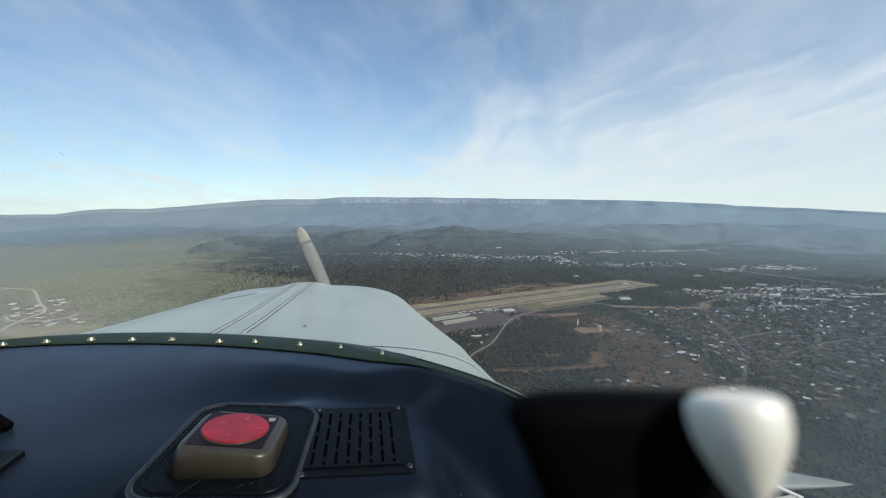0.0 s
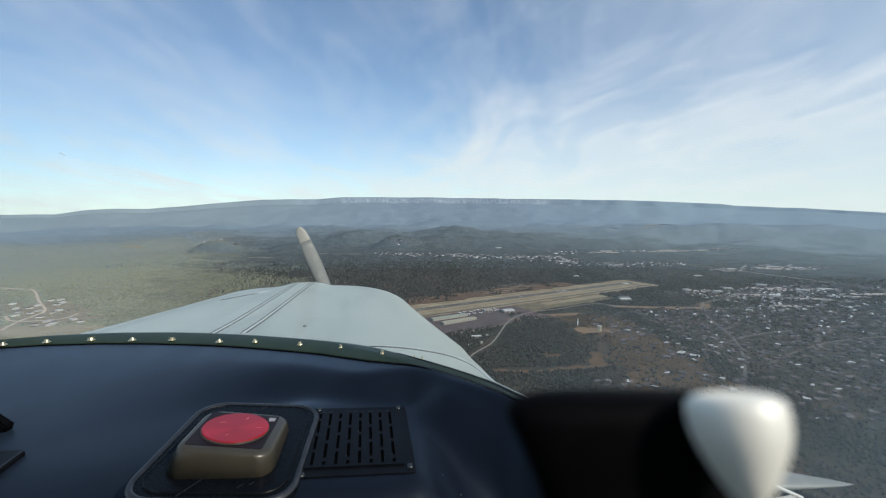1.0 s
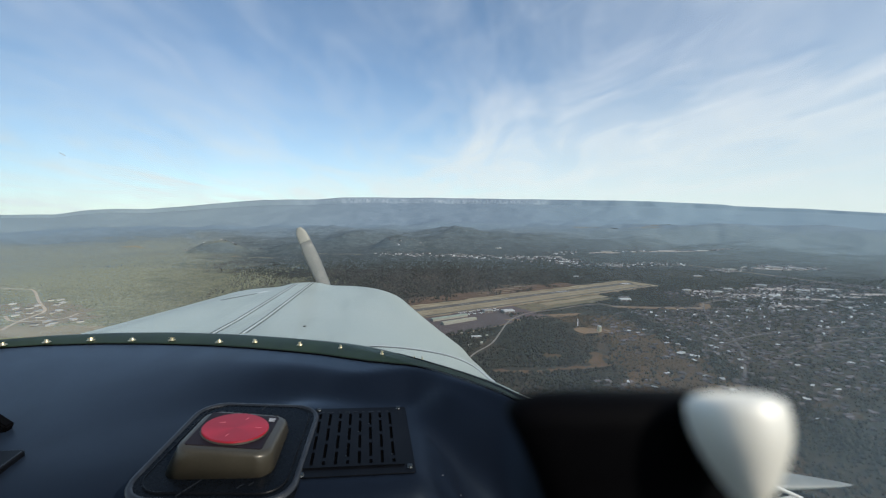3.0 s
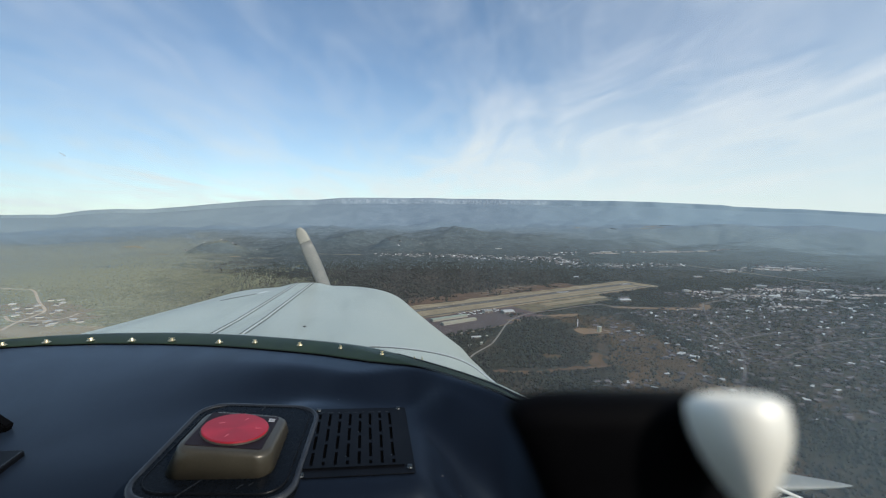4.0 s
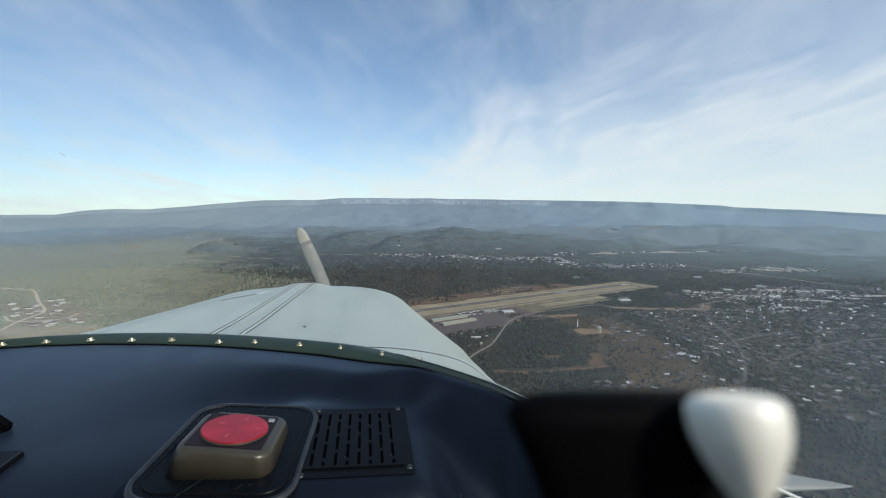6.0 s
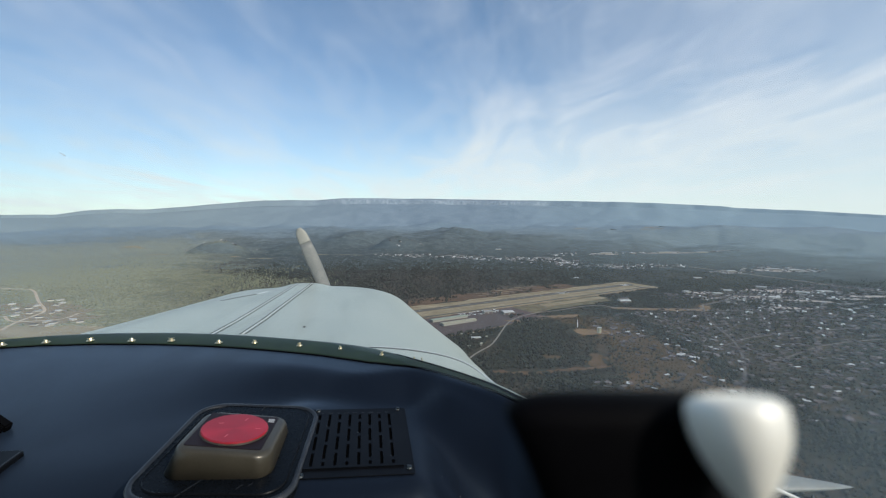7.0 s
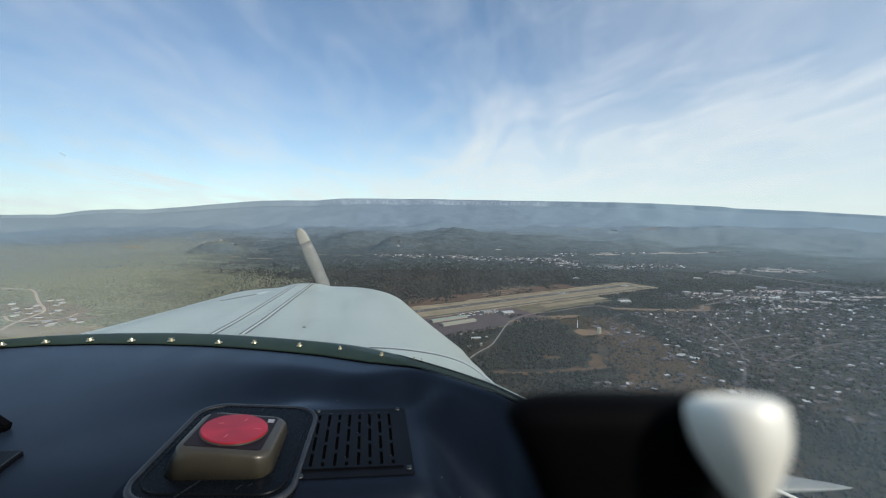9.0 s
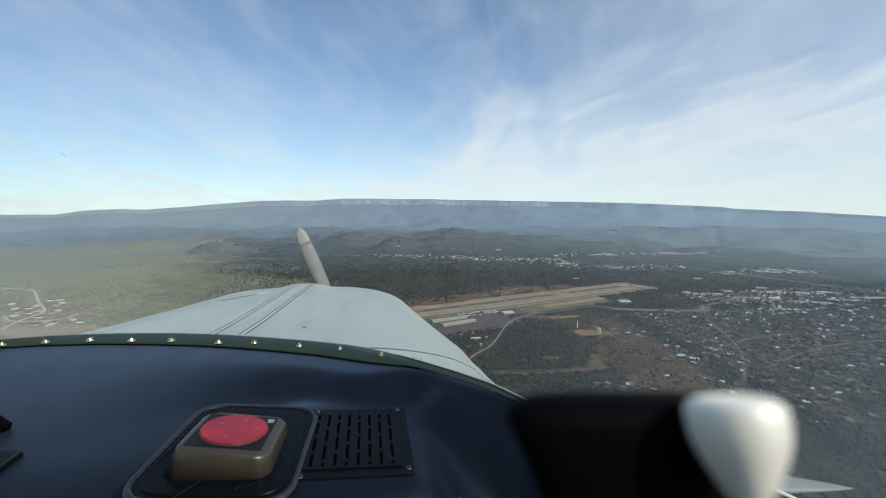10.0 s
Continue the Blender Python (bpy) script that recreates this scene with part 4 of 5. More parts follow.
# ---------------------------------------------------------------- woods
def near_line(x, y, pts, d):
    ok = np.zeros(len(x), bool)
    for (ax, ay), (bx, by) in zip(pts[:-1], pts[1:]):
        ux, uy = bx - ax, by - ay
        t = np.clip(((x - ax) * ux + (y - ay) * uy) / (ux * ux + uy * uy), 0, 1)
        ok |= np.hypot(x - ax - ux * t, y - ay - uy * t) < d
    return ok


ICO = bmesh.new()
bmesh.ops.create_icosphere(ICO, subdivisions=1, radius=1.0)
ICO_V = np.array([v.co[:] for v in ICO.verts])
ICO_F = np.array([[v.index for v in f.verts] for f in ICO.faces])
ICO.free()
# a plainer crown for trees that stay far off
OCT_V = np.array([(1, 0, -0.1), (0, 1, 0.15), (-1, 0, 0.1), (0, -1, -0.15), (0.1, 0.1, 1), (0, 0, -1)], float)
OCT_F = np.array([(0, 1, 4), (1, 2, 4), (2, 3, 4), (3, 0, 4), (1, 0, 5), (2, 1, 5), (3, 2, 5), (0, 3, 5)])


def wood(name, count, x0, x1, y0, y1, size, seed, label, keep, mat=None, crown=(ICO_V, ICO_F)):
    """Many juniper and pine crowns over a stretch of ground, each an uneven clump."""
    rs = np.random.RandomState(seed)
    x, y = rs.uniform(x0, x1, count), rs.uniform(y0, y1, count)
    s = (x - FAR_END.x) * ALONG.x + (y - FAR_END.y) * ALONG.y
    n = (x - FAR_END.x) * ACROSS.x + (y - FAR_END.y) * ACROSS.y
    free = ~((s > -1500) & (s < 50) & (n > -106) & (n < 32)) & ~((s > -880) & (s < -250) & (n > np.where(s < -620, -228, -170)) & (n < -90))
    free &= ~((s > -1300) & (s < -180) & (n > 26) & (n < 105) & (waves(x, y, 45, 6) > -0.05))
    free &= ~near_line(x, y, AIRPORT_ROAD, 10)
    free &= ~near_line(x, y, BANK, 17)
    for row in ROWS:
        free &= ~near_line(x, y, row, 6)
    free &= ~near_line(x, y, [(70, 590), (180, 592), (228, 604), (262, 690)], 8)
    for pts, wide, _ in TOWN_ROADS:
        free &= ~near_line(x, y, pts, wide / 2 + 3.5)
    free &= ~near_line(x, y, TRACK_A, 20)
    free &= ~near_line(x, y, TRACK_B, 22)
    for hx, hy in SETTLEMENT:
        free &= np.hypot(x - hx, y - hy + 8) > 17
    free &= ~near_line(x, y, [(-1150, 760), (-800, 795), (-480, 770)], 42)
    free &= ~near_line(x, y, [(155, 642), (176, 642)], 5) & ~near_line(x, y, [(216, 610), (236, 650)], 7)
    free &= ~near_line(x, y, [(238, 758), (306, 782)], 19) & ~near_line(x, y, [(185, 905), (300, 930)], 14)
    free &= ~near_line(x, y, HIGHWAY, 12)
    for cx, cy, ln, wd in LOTS:
        free &= ((x - cx) / (ln * 0.52)) ** 2 + ((y - cy) / (wd * 0.55)) ** 2 > 1
    free &= (np.abs(np.degrees(np.arctan2(x, y))) < 55) & keep(x, y, rs)
    x, y = x[free], y[free]
    k = len(x)
    r = size * rs.uniform(0.55, 1.25, k) * (0.85 + 0.15 * np.sin(x * 0.05))
    tall = rs.uniform(0.8, 1.5, k)
    cv, cf = crown
    jit = 1 + rs.uniform(-0.28, 0.28, (k, len(cv), 1))
    v = cv[None] * jit * r[:, None, None]
    turn = rs.uniform(0, 6.28, k)
    c, s = np.cos(turn)[:, None], np.sin(turn)[:, None]
    v[:, :, 0], v[:, :, 1] = v[:, :, 0] * c - v[:, :, 1] * s, v[:, :, 0] * s + v[:, :, 1] * c
    v[:, :, 2] *= tall[:, None]
    v += np.stack([x, y, height(x, y) + r * tall * 0.75], -1)[:, None, :]
    f = (cf[None] + (np.arange(k) * len(cv))[:, None, None]).reshape(-1, 3)
    ob = part_mesh(name, np_mesh(name, v.reshape(-1, 3), f), mat or M_TREE)
    return tagged(ob, label, "trees", kind="stuff")


def town_gap(x, y, rs):
    d = np.array([in_town(a, b) for a, b in zip(x, y)])
    grid = set((int(a // 12), int(b // 12)) for a, b in taken)
    clear = np.array([(int(a // 12), int(b // 12)) not in grid for a, b in zip(x, y)])
    return clear & (rs.random_sample(len(x)) > 0.55 * np.clip(d, 0, 1)) & (rs.random_sample(len(x)) > smooth(1150, 1480, y + 40 * waves(x, y, 120, 5)))


def slope_gap(x, y, rs):
    bare = np.clip(1.5 - np.abs(x - 315 + 0.0006 * (y - 700) ** 2) / 88, 0, 1)
    return patchy(x, y, rs) & (rs.random_sample(len(x)) > 0.93 * bare)


def on_slope(x, y, rs):
    return rs.random_sample(len(x)) < np.clip(1.35 - np.abs(x - 315 + 0.0006 * (y - 700) ** 2) / 85, 0, 1) * (0.75 + 0.4 * waves(x, y, 60, 9))


def patchy(x, y, rs):
    return rs.random_sample(len(x)) < np.clip(0.72 + 0.5 * waves(x, y, 260, 17), 0.15, 1)


def fading(x, y, rs):
    """Patchy, thinning out with distance and towards the western grassland."""
    r = np.hypot(x, y)
    thin = (1 - smooth(1450 - 0.25 * np.clip(x, 0, 1200), 2150 - 0.12 * np.clip(x, 0, 1200), r)) * (1 - 0.75 * smooth(400, 1000, -x) * smooth(1350, 1900, r))
    return patchy(x, y, rs) & (rs.random_sample(len(x)) < thin)


def western(x, y, rs):
    return fading(x, y, rs) & (rs.random_sample(len(x)) > smooth(-200, 300, x + 0.45 * y + 160 * waves(x, y, 180, 4)))


def eastern(x, y, rs):
    return fading(x, y, rs) & (rs.random_sample(len(x)) < smooth(-200, 300, x + 0.45 * y + 160 * waves(x, y, 180, 4)))


def thinning(x, y, rs):
    return patchy(x, y, rs) & (rs.random_sample(len(x)) > smooth(1900, 2450, np.hypot(x, y)))


FAR_CROWN = (OCT_V, OCT_F)
wood("juniper_wood", 31000, -60, 420, 380, 1020, 1.95, 1, "dark dense juniper wood on the slope below the airfield", slope_gap)
wood("slope_scrub", 24000, 180, 480, 330, 930, 1.05, 8, "olive-brown brush on the open slope", on_slope, M_BRUSH, FAR_CROWN)
wood("town_trees", 60000, 380, 1700, 360, 1500, 2.0, 2, "dark trees between the houses of the town", town_gap, None, FAR_CROWN)
wood("pinyon_wood", 95000, -2300, 100, 820, 2250, 2.3, 3, "olive pinyon and juniper wood on the valley floor", western, M_PINYON, FAR_CROWN)
wood("valley_wood", 110000, -1100, 2200, 1000, 2250, 2.4, 4, "dark green wood beyond the runway", eastern, None, FAR_CROWN)
wood("far_wood", 30000, -2600, 2600, 1700, 2500, 2.1, 5, "far wood at the foot of the hills, haze in its colour", thinning, M_HAZED_TREE, FAR_CROWN)
wood("roadside_scrub", 9000, 150, 760, 190, 400, 2.2, 6, "dark scrub and low trees at the edge of the town", patchy)
# ---------------------------------------------------------------- the aircraft
# its own frame: u to the right, v ahead, w up, turned a little to the left of the eye's line
YAW = 9.0
PLANE = pose(0, 0, 0, 0, 0, YAW)
inv = PLANE.inverted()
aircraft = thing("aircraft", PLANE, "white light aircraft with a pale grey-green nose and a dark glareshield", "aircraft")
CU = -0.30


RIM_U = (-1, -0.72, -0.635, -0.533, -0.42, -0.325, -0.238, -0.121, -0.068, -0.016, 0.023, 0.068, 0.116, 0.152, 0.172, 0.203)
RIM_V = (0.85, 0.948, 0.966, 0.966, 0.951, 0.928, 0.889, 0.829, 0.803, 0.772, 0.735, 0.690, 0.643, 0.607, 0.583, 0.505)


def rim_v(u):
    """How far ahead the windscreen's foot lies, across the cabin."""
    return float(np.mean(np.interp(np.linspace(u - 0.02, u + 0.02, 9), RIM_U, RIM_V)))


def cowl_half(v):
    """Half the cowl's width: it narrows to the nose and, a little, to the windscreen."""
    nose = max(0.0, (v - 1.94) / 0.13)
    return 0.517 * (1 - 0.055 * max(0.0, v - 0.75)) * (1 - 0.22 * nose ** 2) * float(np.interp(v, (0.50, 0.55, 0.60, 0.65, 0.70, 0.75, 0.80, 0.85, 0.95), (0.985, 0.977, 0.970, 0.964, 0.966, 0.972, 0.976, 0.981, 1.0)))


def cowl_point(u_frac, v):
    """A point of the cowl: u_frac -1..1 across the arch."""
    top = -0.245 - 0.0713 * (v - 0.92)
    nose = max(0.0, (v - 1.94) / 0.13)
    top -= 0.10 * nose ** 2.2
    half = cowl_half(v)
    b = 0.055 + 0.145 * max(0.0, v - 0.5) + 0.03 * nose
    s = max(-1.0, min(1.0, u_frac))
    w = top - b * (1 - (1 - abs(s) ** 3.2) ** (1 / 3.2))
    hump = 0.017 * math.exp(-((s * half) / 0.085) ** 4) * max(0.0, min(1.0, (v - 1.1) / 0.8))
    return Vector((CU + s * half, v, w + hump * (1 - nose)))


def cowl_at(u, v):
    return cowl_point((u - CU) / cowl_half(v), v)


def cowl_mesh():
    bm = bmesh.new()
    nu, nv = 72, 60
    rows = []
    for j in range(nv + 1):
        row = []
        for i in range(nu + 1):
            s = math.sin((i / nu - 0.5) * math.pi)
            v0 = 0.8
            for _ in range(6):
                v0 = rim_v(min(CU + s * cowl_half(v0), 0.203)) - 0.006
            v = v0 + (2.07 - v0) * j / nv
            row.append(bm.verts.new(cowl_point(s, v)))
        # flanks below the arch
        left, right = row[0].co, row[-1].co
        skirt_l = [bm.verts.new(left + Vector((0.02 * k, 0, -0.11 * k))) for k in (4, 3, 2, 1)]
        skirt_r = [bm.verts.new(right + Vector((-0.02 * k, 0, -0.11 * k))) for k in (1, 2, 3, 4)]
        rows.append(skirt_l + row + skirt_r)
    for a, b in zip(rows[:-1], rows[1:]):
        for i in range(len(a) - 1):
            bm.faces.new((a[i], a[i + 1], b[i + 1], b[i]))
    nose = rows[-1]
    c = bm.verts.new((CU, 2.10, -0.62))
    for i in range(len(nose) - 1):
        bm.faces.new((nose[i], nose[i + 1], c))
    return bm


grime(M_COWL)
cowl = part("cowl", cowl_mesh(), M_COWL, aircraft, "pale grey-green painted engine cowl", smooth=True)


def rail(name, points, width, thick, mat, parent, label="", lift=0.0):
    """A thin strip along a line of points, with thickness upwards."""
    bm = bmesh.new()
    rows = []
    for i, p in enumerate(points):
        q = points[min(i + 1, len(points) - 1)] - points[max(i - 1, 0)]
        side = Vector((q.y, -q.x, 0)).normalized() * width / 2
        z0, z1 = Vector((0, 0, lift - thick)), Vector((0, 0, lift + thick))
        rows.append([bm.verts.new(p + o) for o in (side + z0, side + z1 * 0.8, side * 0.5 + z1, -side * 0.5 + z1, -side + z1 * 0.8, -side + z0)])
    for a, b in zip(rows[:-1], rows[1:]):
        for i in range(6):
            bm.faces.new((a[i], a[(i + 1) % 6], b[(i + 1) % 6], b[i]))
    bm.faces.new(rows[0])
    bm.faces.new(list(reversed(rows[-1])))
    return part(name, bm, mat, parent, label, smooth=False)


# the hinge strip along the cowl: two bright beads, each with a dark gap beside it
for du in (-0.031, 0.031):
    line = [cowl_at(CU + du, rim_v(CU) + 0.004 + t * (1.99 - rim_v(CU)) / 40) for t in range(41)]
    rail("hinge_seam", line, 0.0024, 0.0012, M_SEAM, cowl, "bright raised seam")
    rail("seam_gap", [p + Vector((0.0062, 0, 0)) for p in line], 0.0034, 0.0008, M_GAP, cowl, "dark gap beside the seam")
    rail("seam_gap", [p - Vector((0.0052, 0, 0)) for p in line], 0.0028, 0.0008, M_GAP, cowl, "dark gap beside the seam")
# the lap of the panel behind the cowl, on its right shoulder, with rivets
LAP_U = (-0.016, 0.035, 0.084, 0.130, 0.160, 0.171, 0.174, 0.176)
LAP_V = (0.778, 0.776, 0.763, 0.749, 0.722, 0.690, 0.640, 0.592)
lap = []
for i in range(43):
    t = i / 42 * 7
    u, v = (float(np.mean(np.interp(np.linspace(t - 0.5, t + 0.5, 7), range(8), k))) for k in (LAP_U, LAP_V))
    lap.append(cowl_at(u, v) + Vector((0, 0, 0.0005)))
rail("panel_lap", lap, 0.0028, 0.0010, M_SEAM, cowl, "raised panel edge")
rail("panel_gap", [p + Vector((-0.0025, -0.0048, 0)) for p in lap], 0.0055, 0.0009, M_GAP, cowl)


def rivet(p, r, mat, parent, name="rivet", label=""):
    bm = bmesh.new()
    bmesh.ops.create_uvsphere(bm, u_segments=10, v_segments=5, radius=r)
    bmesh.ops.scale(bm, vec=(1, 1, 0.5), verts=bm.verts[:])
    bmesh.ops.translate(bm, vec=p, verts=bm.verts[:])
    return part(name, bm, mat, parent, label, smooth=True)


for i in range(6, 40, 4):
    rivet(lap[i] + Vector((-0.008 - 0.004 * (i > 25), -0.019 + 0.010 * (i > 25), 0.0012)), 0.0026, M_SEAM, cowl)
rail("oil_door_edge", [cowl_point((-0.513 + 0.080 * i / 8 - CU) / 0.48, 1.55 + 0.16 * i / 8) + Vector((0, 0, 0.0005)) for i in range(9)], 0.005, 0.0008, M_GAP, cowl)
rail("oil_door_latch", [cowl_point(-0.283, 1.70), cowl_point(-0.252, 1.77)], 0.012, 0.0022, M_SEAM, cowl, "small bright latch")
rivet(cowl_point(0.283, 0.974) + Vector((0, 0, 0.0003)), 0.0040, M_GAP, cowl, "paint_chip", "dark chip in the paint")


# the windscreen's lower frame: a green strip with plated screws on washers
def edge_w(u):
    """The height of the strip's front edge: on the cowl where that stands high."""
    return max(-0.2455, cowl_at(u, rim_v(u)).z)


def strip_wide(u):
    return float(np.interp(u, (-1, -0.70, -0.6, -0.39, -0.1, -0.06, -0.015, 0.03, 0.05, 0.075, 0.2), (0.03, 0.035, 0.0455, 0.0543, 0.053, 0.059, 0.059, 0.040, 0.028, 0.019, 0.014)))


def strip_drop(u):
    return float(np.interp(u, (-0.1, 0.05, 0.09), (0.0065, 0.004, 0.0025)))


def frame_strip():
    bm = bmesh.new()
    rows = []
    n = 120
    for i in range(n + 1):
        u = -1.0 + 1.206 * i / n
        v, z, wide, drop = rim_v(u), edge_w(u) + 0.0006, strip_wide(u), strip_drop(u)
        prof = [(0.004, z - 0.008), (0.003, z), (-wide * 0.15, z + 0.0018), (-wide * 0.55, z - drop * 0.35), (-wide * 0.92, z - drop * 0.8), (-wide, z - drop), (-wide - 0.001, z - drop - 0.008)]
        rows.append([bm.verts.new((u, v + d, w)) for d, w in prof])
    for a, b in zip(rows[:-1], rows[1:]):
        for i in range(len(a) - 1):
            bm.faces.new((a[i], a[i + 1], b[i + 1], b[i]))
    return bm


frame_part = part("windscreen_frame", frame_strip(), M_GREEN, aircraft, "dark green windscreen base strip", smooth=True)
# a pale bead of sealant where the strip runs out over the cowl's shoulder
rail("sealant_bead", [Vector((u, rim_v(u) + 0.001, edge_w(u) + 0.0022)) for u in np.linspace(0.150, 0.205, 12)], 0.0022, 0.0010, M_COWL, frame_part, "pale bead of sealant")
rail("rubber_seal", [Vector((u, rim_v(u) - 0.0025, edge_w(u) + 0.0008)) for u in np.linspace(0.035, 0.200, 30)], 0.0045, 0.0016, M_BLACK, frame_part, "black rubber seal")
rail("shadow_gap", [Vector((u, rim_v(u) - strip_wide(u) - 0.0012, edge_w(u) - strip_drop(u) - 0.0004)) for u in np.linspace(-1.0, 0.19, 60)], 0.0040, 0.0012, M_BLACK, frame_part, "black gap under the strip")
for u, v in ((-0.699, 0.922), (-0.630, 0.929), (-0.553, 0.929), (-0.473, 0.916), (-0.396, 0.904), (-0.299, 0.873), (-0.228, 0.852), (-0.139, 0.811), (-0.063, 0.776), (0.010, 0.729), (0.062, 0.693), (0.074, 0.688)):
    k = 0.90 if u < -0.25 else (0.70 if u < -0.1 else (0.52 if u < 0.05 else 0.30))
    p = Vector((u, v, edge_w(u) - strip_drop(u) * (rim_v(u) - v) / max(0.01, strip_wide(u)) * 0.6))
    bm = bmesh.new()
    tube(bm, 0.0080 * k, 0.0068 * k, 0.0014, Matrix.Translation(p + Vector((0, 0, 0.0012))), 18)
    part("washer", bm, M_BRASS, frame_part, "plated washer", smooth=False)
    bm = bmesh.new()
    tube(bm, 0.0046 * k, 0.0030 * k, 0.0036, Matrix.Translation(p + Vector((0, 0, 0.0036))) @ pose(0, 0, 0, 6 * math.sin(u * 40), 8 * math.cos(u * 31), 0), 14)
    box(bm, (0.0125 * k, 0.0012, 0.0008), pose(p.x, p.y, p.z + 0.0056, 0, 0, u * 900))
    part("screw", bm, M_BRASS, frame_part, "plated screw head")


def leaning(x, y, z, sx, sy, turn):
    """A pose whose ground plane rises by sx along x and by sy along y."""
    up = Vector((-sx, -sy, 1)).normalized()
    ex = Vector((math.cos(radians(turn)), math.sin(radians(turn)), 0))
    ex = (ex - up * ex.dot(up)).normalized()
    m = Matrix((ex, up.cross(ex), up)).transposed().to_4x4()
    return Matrix.Translation((x, y, z)) @ m


VENT = leaning(-0.1086, 0.5218, -0.2782, -0.07, 0.05, 10)
PAD = (inv @ VENT).inverted()


# the glareshield: a broad dark shelf that rolls over at its right end
def shield_point(u, f):
    """f 0 at the windscreen, 1 at the rear lip: a bright ledge that steps down to a lower level shelf."""
    q = min(u, 0.203)
    v0 = rim_v(q) - strip_wide(u)
    v = v0 + (0.02 - v0) * f
    port = max(0.0, min(1.0, (-u - 0.15) / 0.30))
    ledge = edge_w(q) - strip_drop(u) - 0.001 - (0.05 + 0.035 * port) * (v0 - v)
    shelf = min(ledge, -0.268 - 0.08 * (0.8 - v))
    k = max(0.0, min(1.0, (v0 - v - 0.05) / (0.09 + 0.22 * port)))
    roll = max(0.0, u + 0.01)
    z = ledge + (shelf - ledge) * k * k * (3 - 2 * k) - 1.6 * roll ** 1.7 * max(0.0, min(1.0, f * 4 - 0.12)) - 1.1 * max(0.0, 0.55 - v) ** 2
    # the level pad round the vent
    p = PAD @ Vector((u, v, z))
    k = max(0.0, 1 - math.hypot(max(0.0, abs(p.x) - 0.066), max(0.0, abs(p.y + 0.003) - 0.076)) / 0.065)
    return Vector((u, v, z - (p.z + 0.0015) * k * k * (3 - 2 * k)))


def shield_mesh():
    bm = bmesh.new()
    nu, nf = 130, 72
    rows = [[bm.verts.new(shield_point(-1.0 + 1.33 * i / nu, j / nf)) for i in range(nu + 1)] for j in range(nf + 1)]
    for a, b in zip(rows[:-1], rows[1:]):
        for i in range(nu):
            bm.faces.new((a[i], a[i + 1], b[i + 1], b[i]))
    return bm


glareshield = part("glareshield", shield_mesh(), M_DASH, aircraft, "dark navy-black glareshield with a soft sheen", smooth=True)


# the windscreen: an acrylic bubble from the frame up and back over the eye
def pane_mesh():
    bm = bmesh.new()
    nu, nv = 40, 24
    rows = []
    for j in range(nv + 1):
        t = j / nv
        row = []
        for i in range(nu + 1):
            u = -1.0 + 1.6 * i / nu
            v = 0.957 - 0.80 * abs(u + 0.6) ** 2.5
            k = math.sin(t * math.pi / 2)
            row.append(bm.verts.new((u * (1 - 0.10 * k), v - (v - 0.12) * (1 - math.cos(t * math.pi / 2)), -0.243 + 0.66 * k - (0.25 if u > 0.2 else 0.0) * (u - 0.2) * (1 - k))))
        rows.append(row)
    for a, b in zip(rows[:-1], rows[1:]):
        for i in range(nu):
            bm.faces.new((a[i], a[i + 1], b[i + 1], b[i]))
    return bm


pane = part("windscreen", pane_mesh(), M_PANE, aircraft, "clear acrylic windscreen with a film that stands in for haze", smooth=True)
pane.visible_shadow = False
bm = bmesh.new()
bmesh.ops.create_uvsphere(bm, u_segments=12, v_segments=6, radius=1.0)
for v in bm.verts:
    v.co = Vector((v.co.x * 0.0062 * (1 + 0.3 * v.co.y), v.co.y * 0.0005, v.co.z * 0.0010))
bmesh.ops.transform(bm, matrix=pose(-0.520, 0.834, 0.100, -40, 32, 0), verts=bm.verts[:])
part("insect_mark", bm, M_MARK, pane, "small dark dried mark on the acrylic", smooth=True)


# the propeller at rest, one blade standing up past the nose
def blade(length, lo, hi):
    """A stretch of a twisted blade between two fractions of its length."""
    bm = bmesh.new()
    rows = []
    for i in range(15):
        t = lo + (hi - lo) * i / 14
        chord = 0.034 + 0.036 * math.sin(min(1.0, t * 1.25) * math.pi / 2) - 0.022 * max(0.0, t - 0.72) / 0.28
        if t > 0.93:
            chord *= max(0.25, (1 - ((t - 0.93) / 0.07) ** 2)) ** 0.5
        tw = radians(38 - 26 * t)
        ring = []
        for k in range(12):
            a = 2 * math.pi * k / 12
            x, y = chord / 2 * math.cos(a), (0.016 - 0.011 * t) * math.sin(a)
            ring.append(bm.verts.new((x * math.cos(tw) - y * math.sin(tw), x * math.sin(tw) + y * math.cos(tw), 0.08 + (length - 0.08) * t)))
        rows.append(ring)
    for a, b in zip(rows[:-1], rows[1:]):
        for k in range(12):
            bm.faces.new((a[k], a[(k + 1) % 12], b[(k + 1) % 12], b[k]))
    bm.faces.new(rows[-1])
    bm.faces.new(list(reversed(rows[0])))
    return bm


HUB = Vector((-0.135, 2.24, -0.66))
LEAN = -22.0
prop = part("propeller_hub", (lambda b: (tube(b, 0.09, 0.09, 0.12, Matrix.Translation(HUB) @ pose(0, 0, 0, 90, 0, 0), 24), b)[1])(bmesh.new()), M_PROP, aircraft)
for turn in (LEAN, LEAN + 180):
    for name, mat, lo, hi in (("propeller_blade", M_PROP, 0.0, 0.86), ("blade_tip", M_TIP, 0.86, 1.0)):
        bm = blade(0.635, lo, hi)
        bmesh.ops.transform(bm, matrix=Matrix.Translation(HUB) @ pose(0, 0, 0, 0, turn, 0), verts=bm.verts[:])
        part(name, bm, mat, prop, "grey propeller blade" if lo == 0 else "pale painted blade tip", smooth=True)

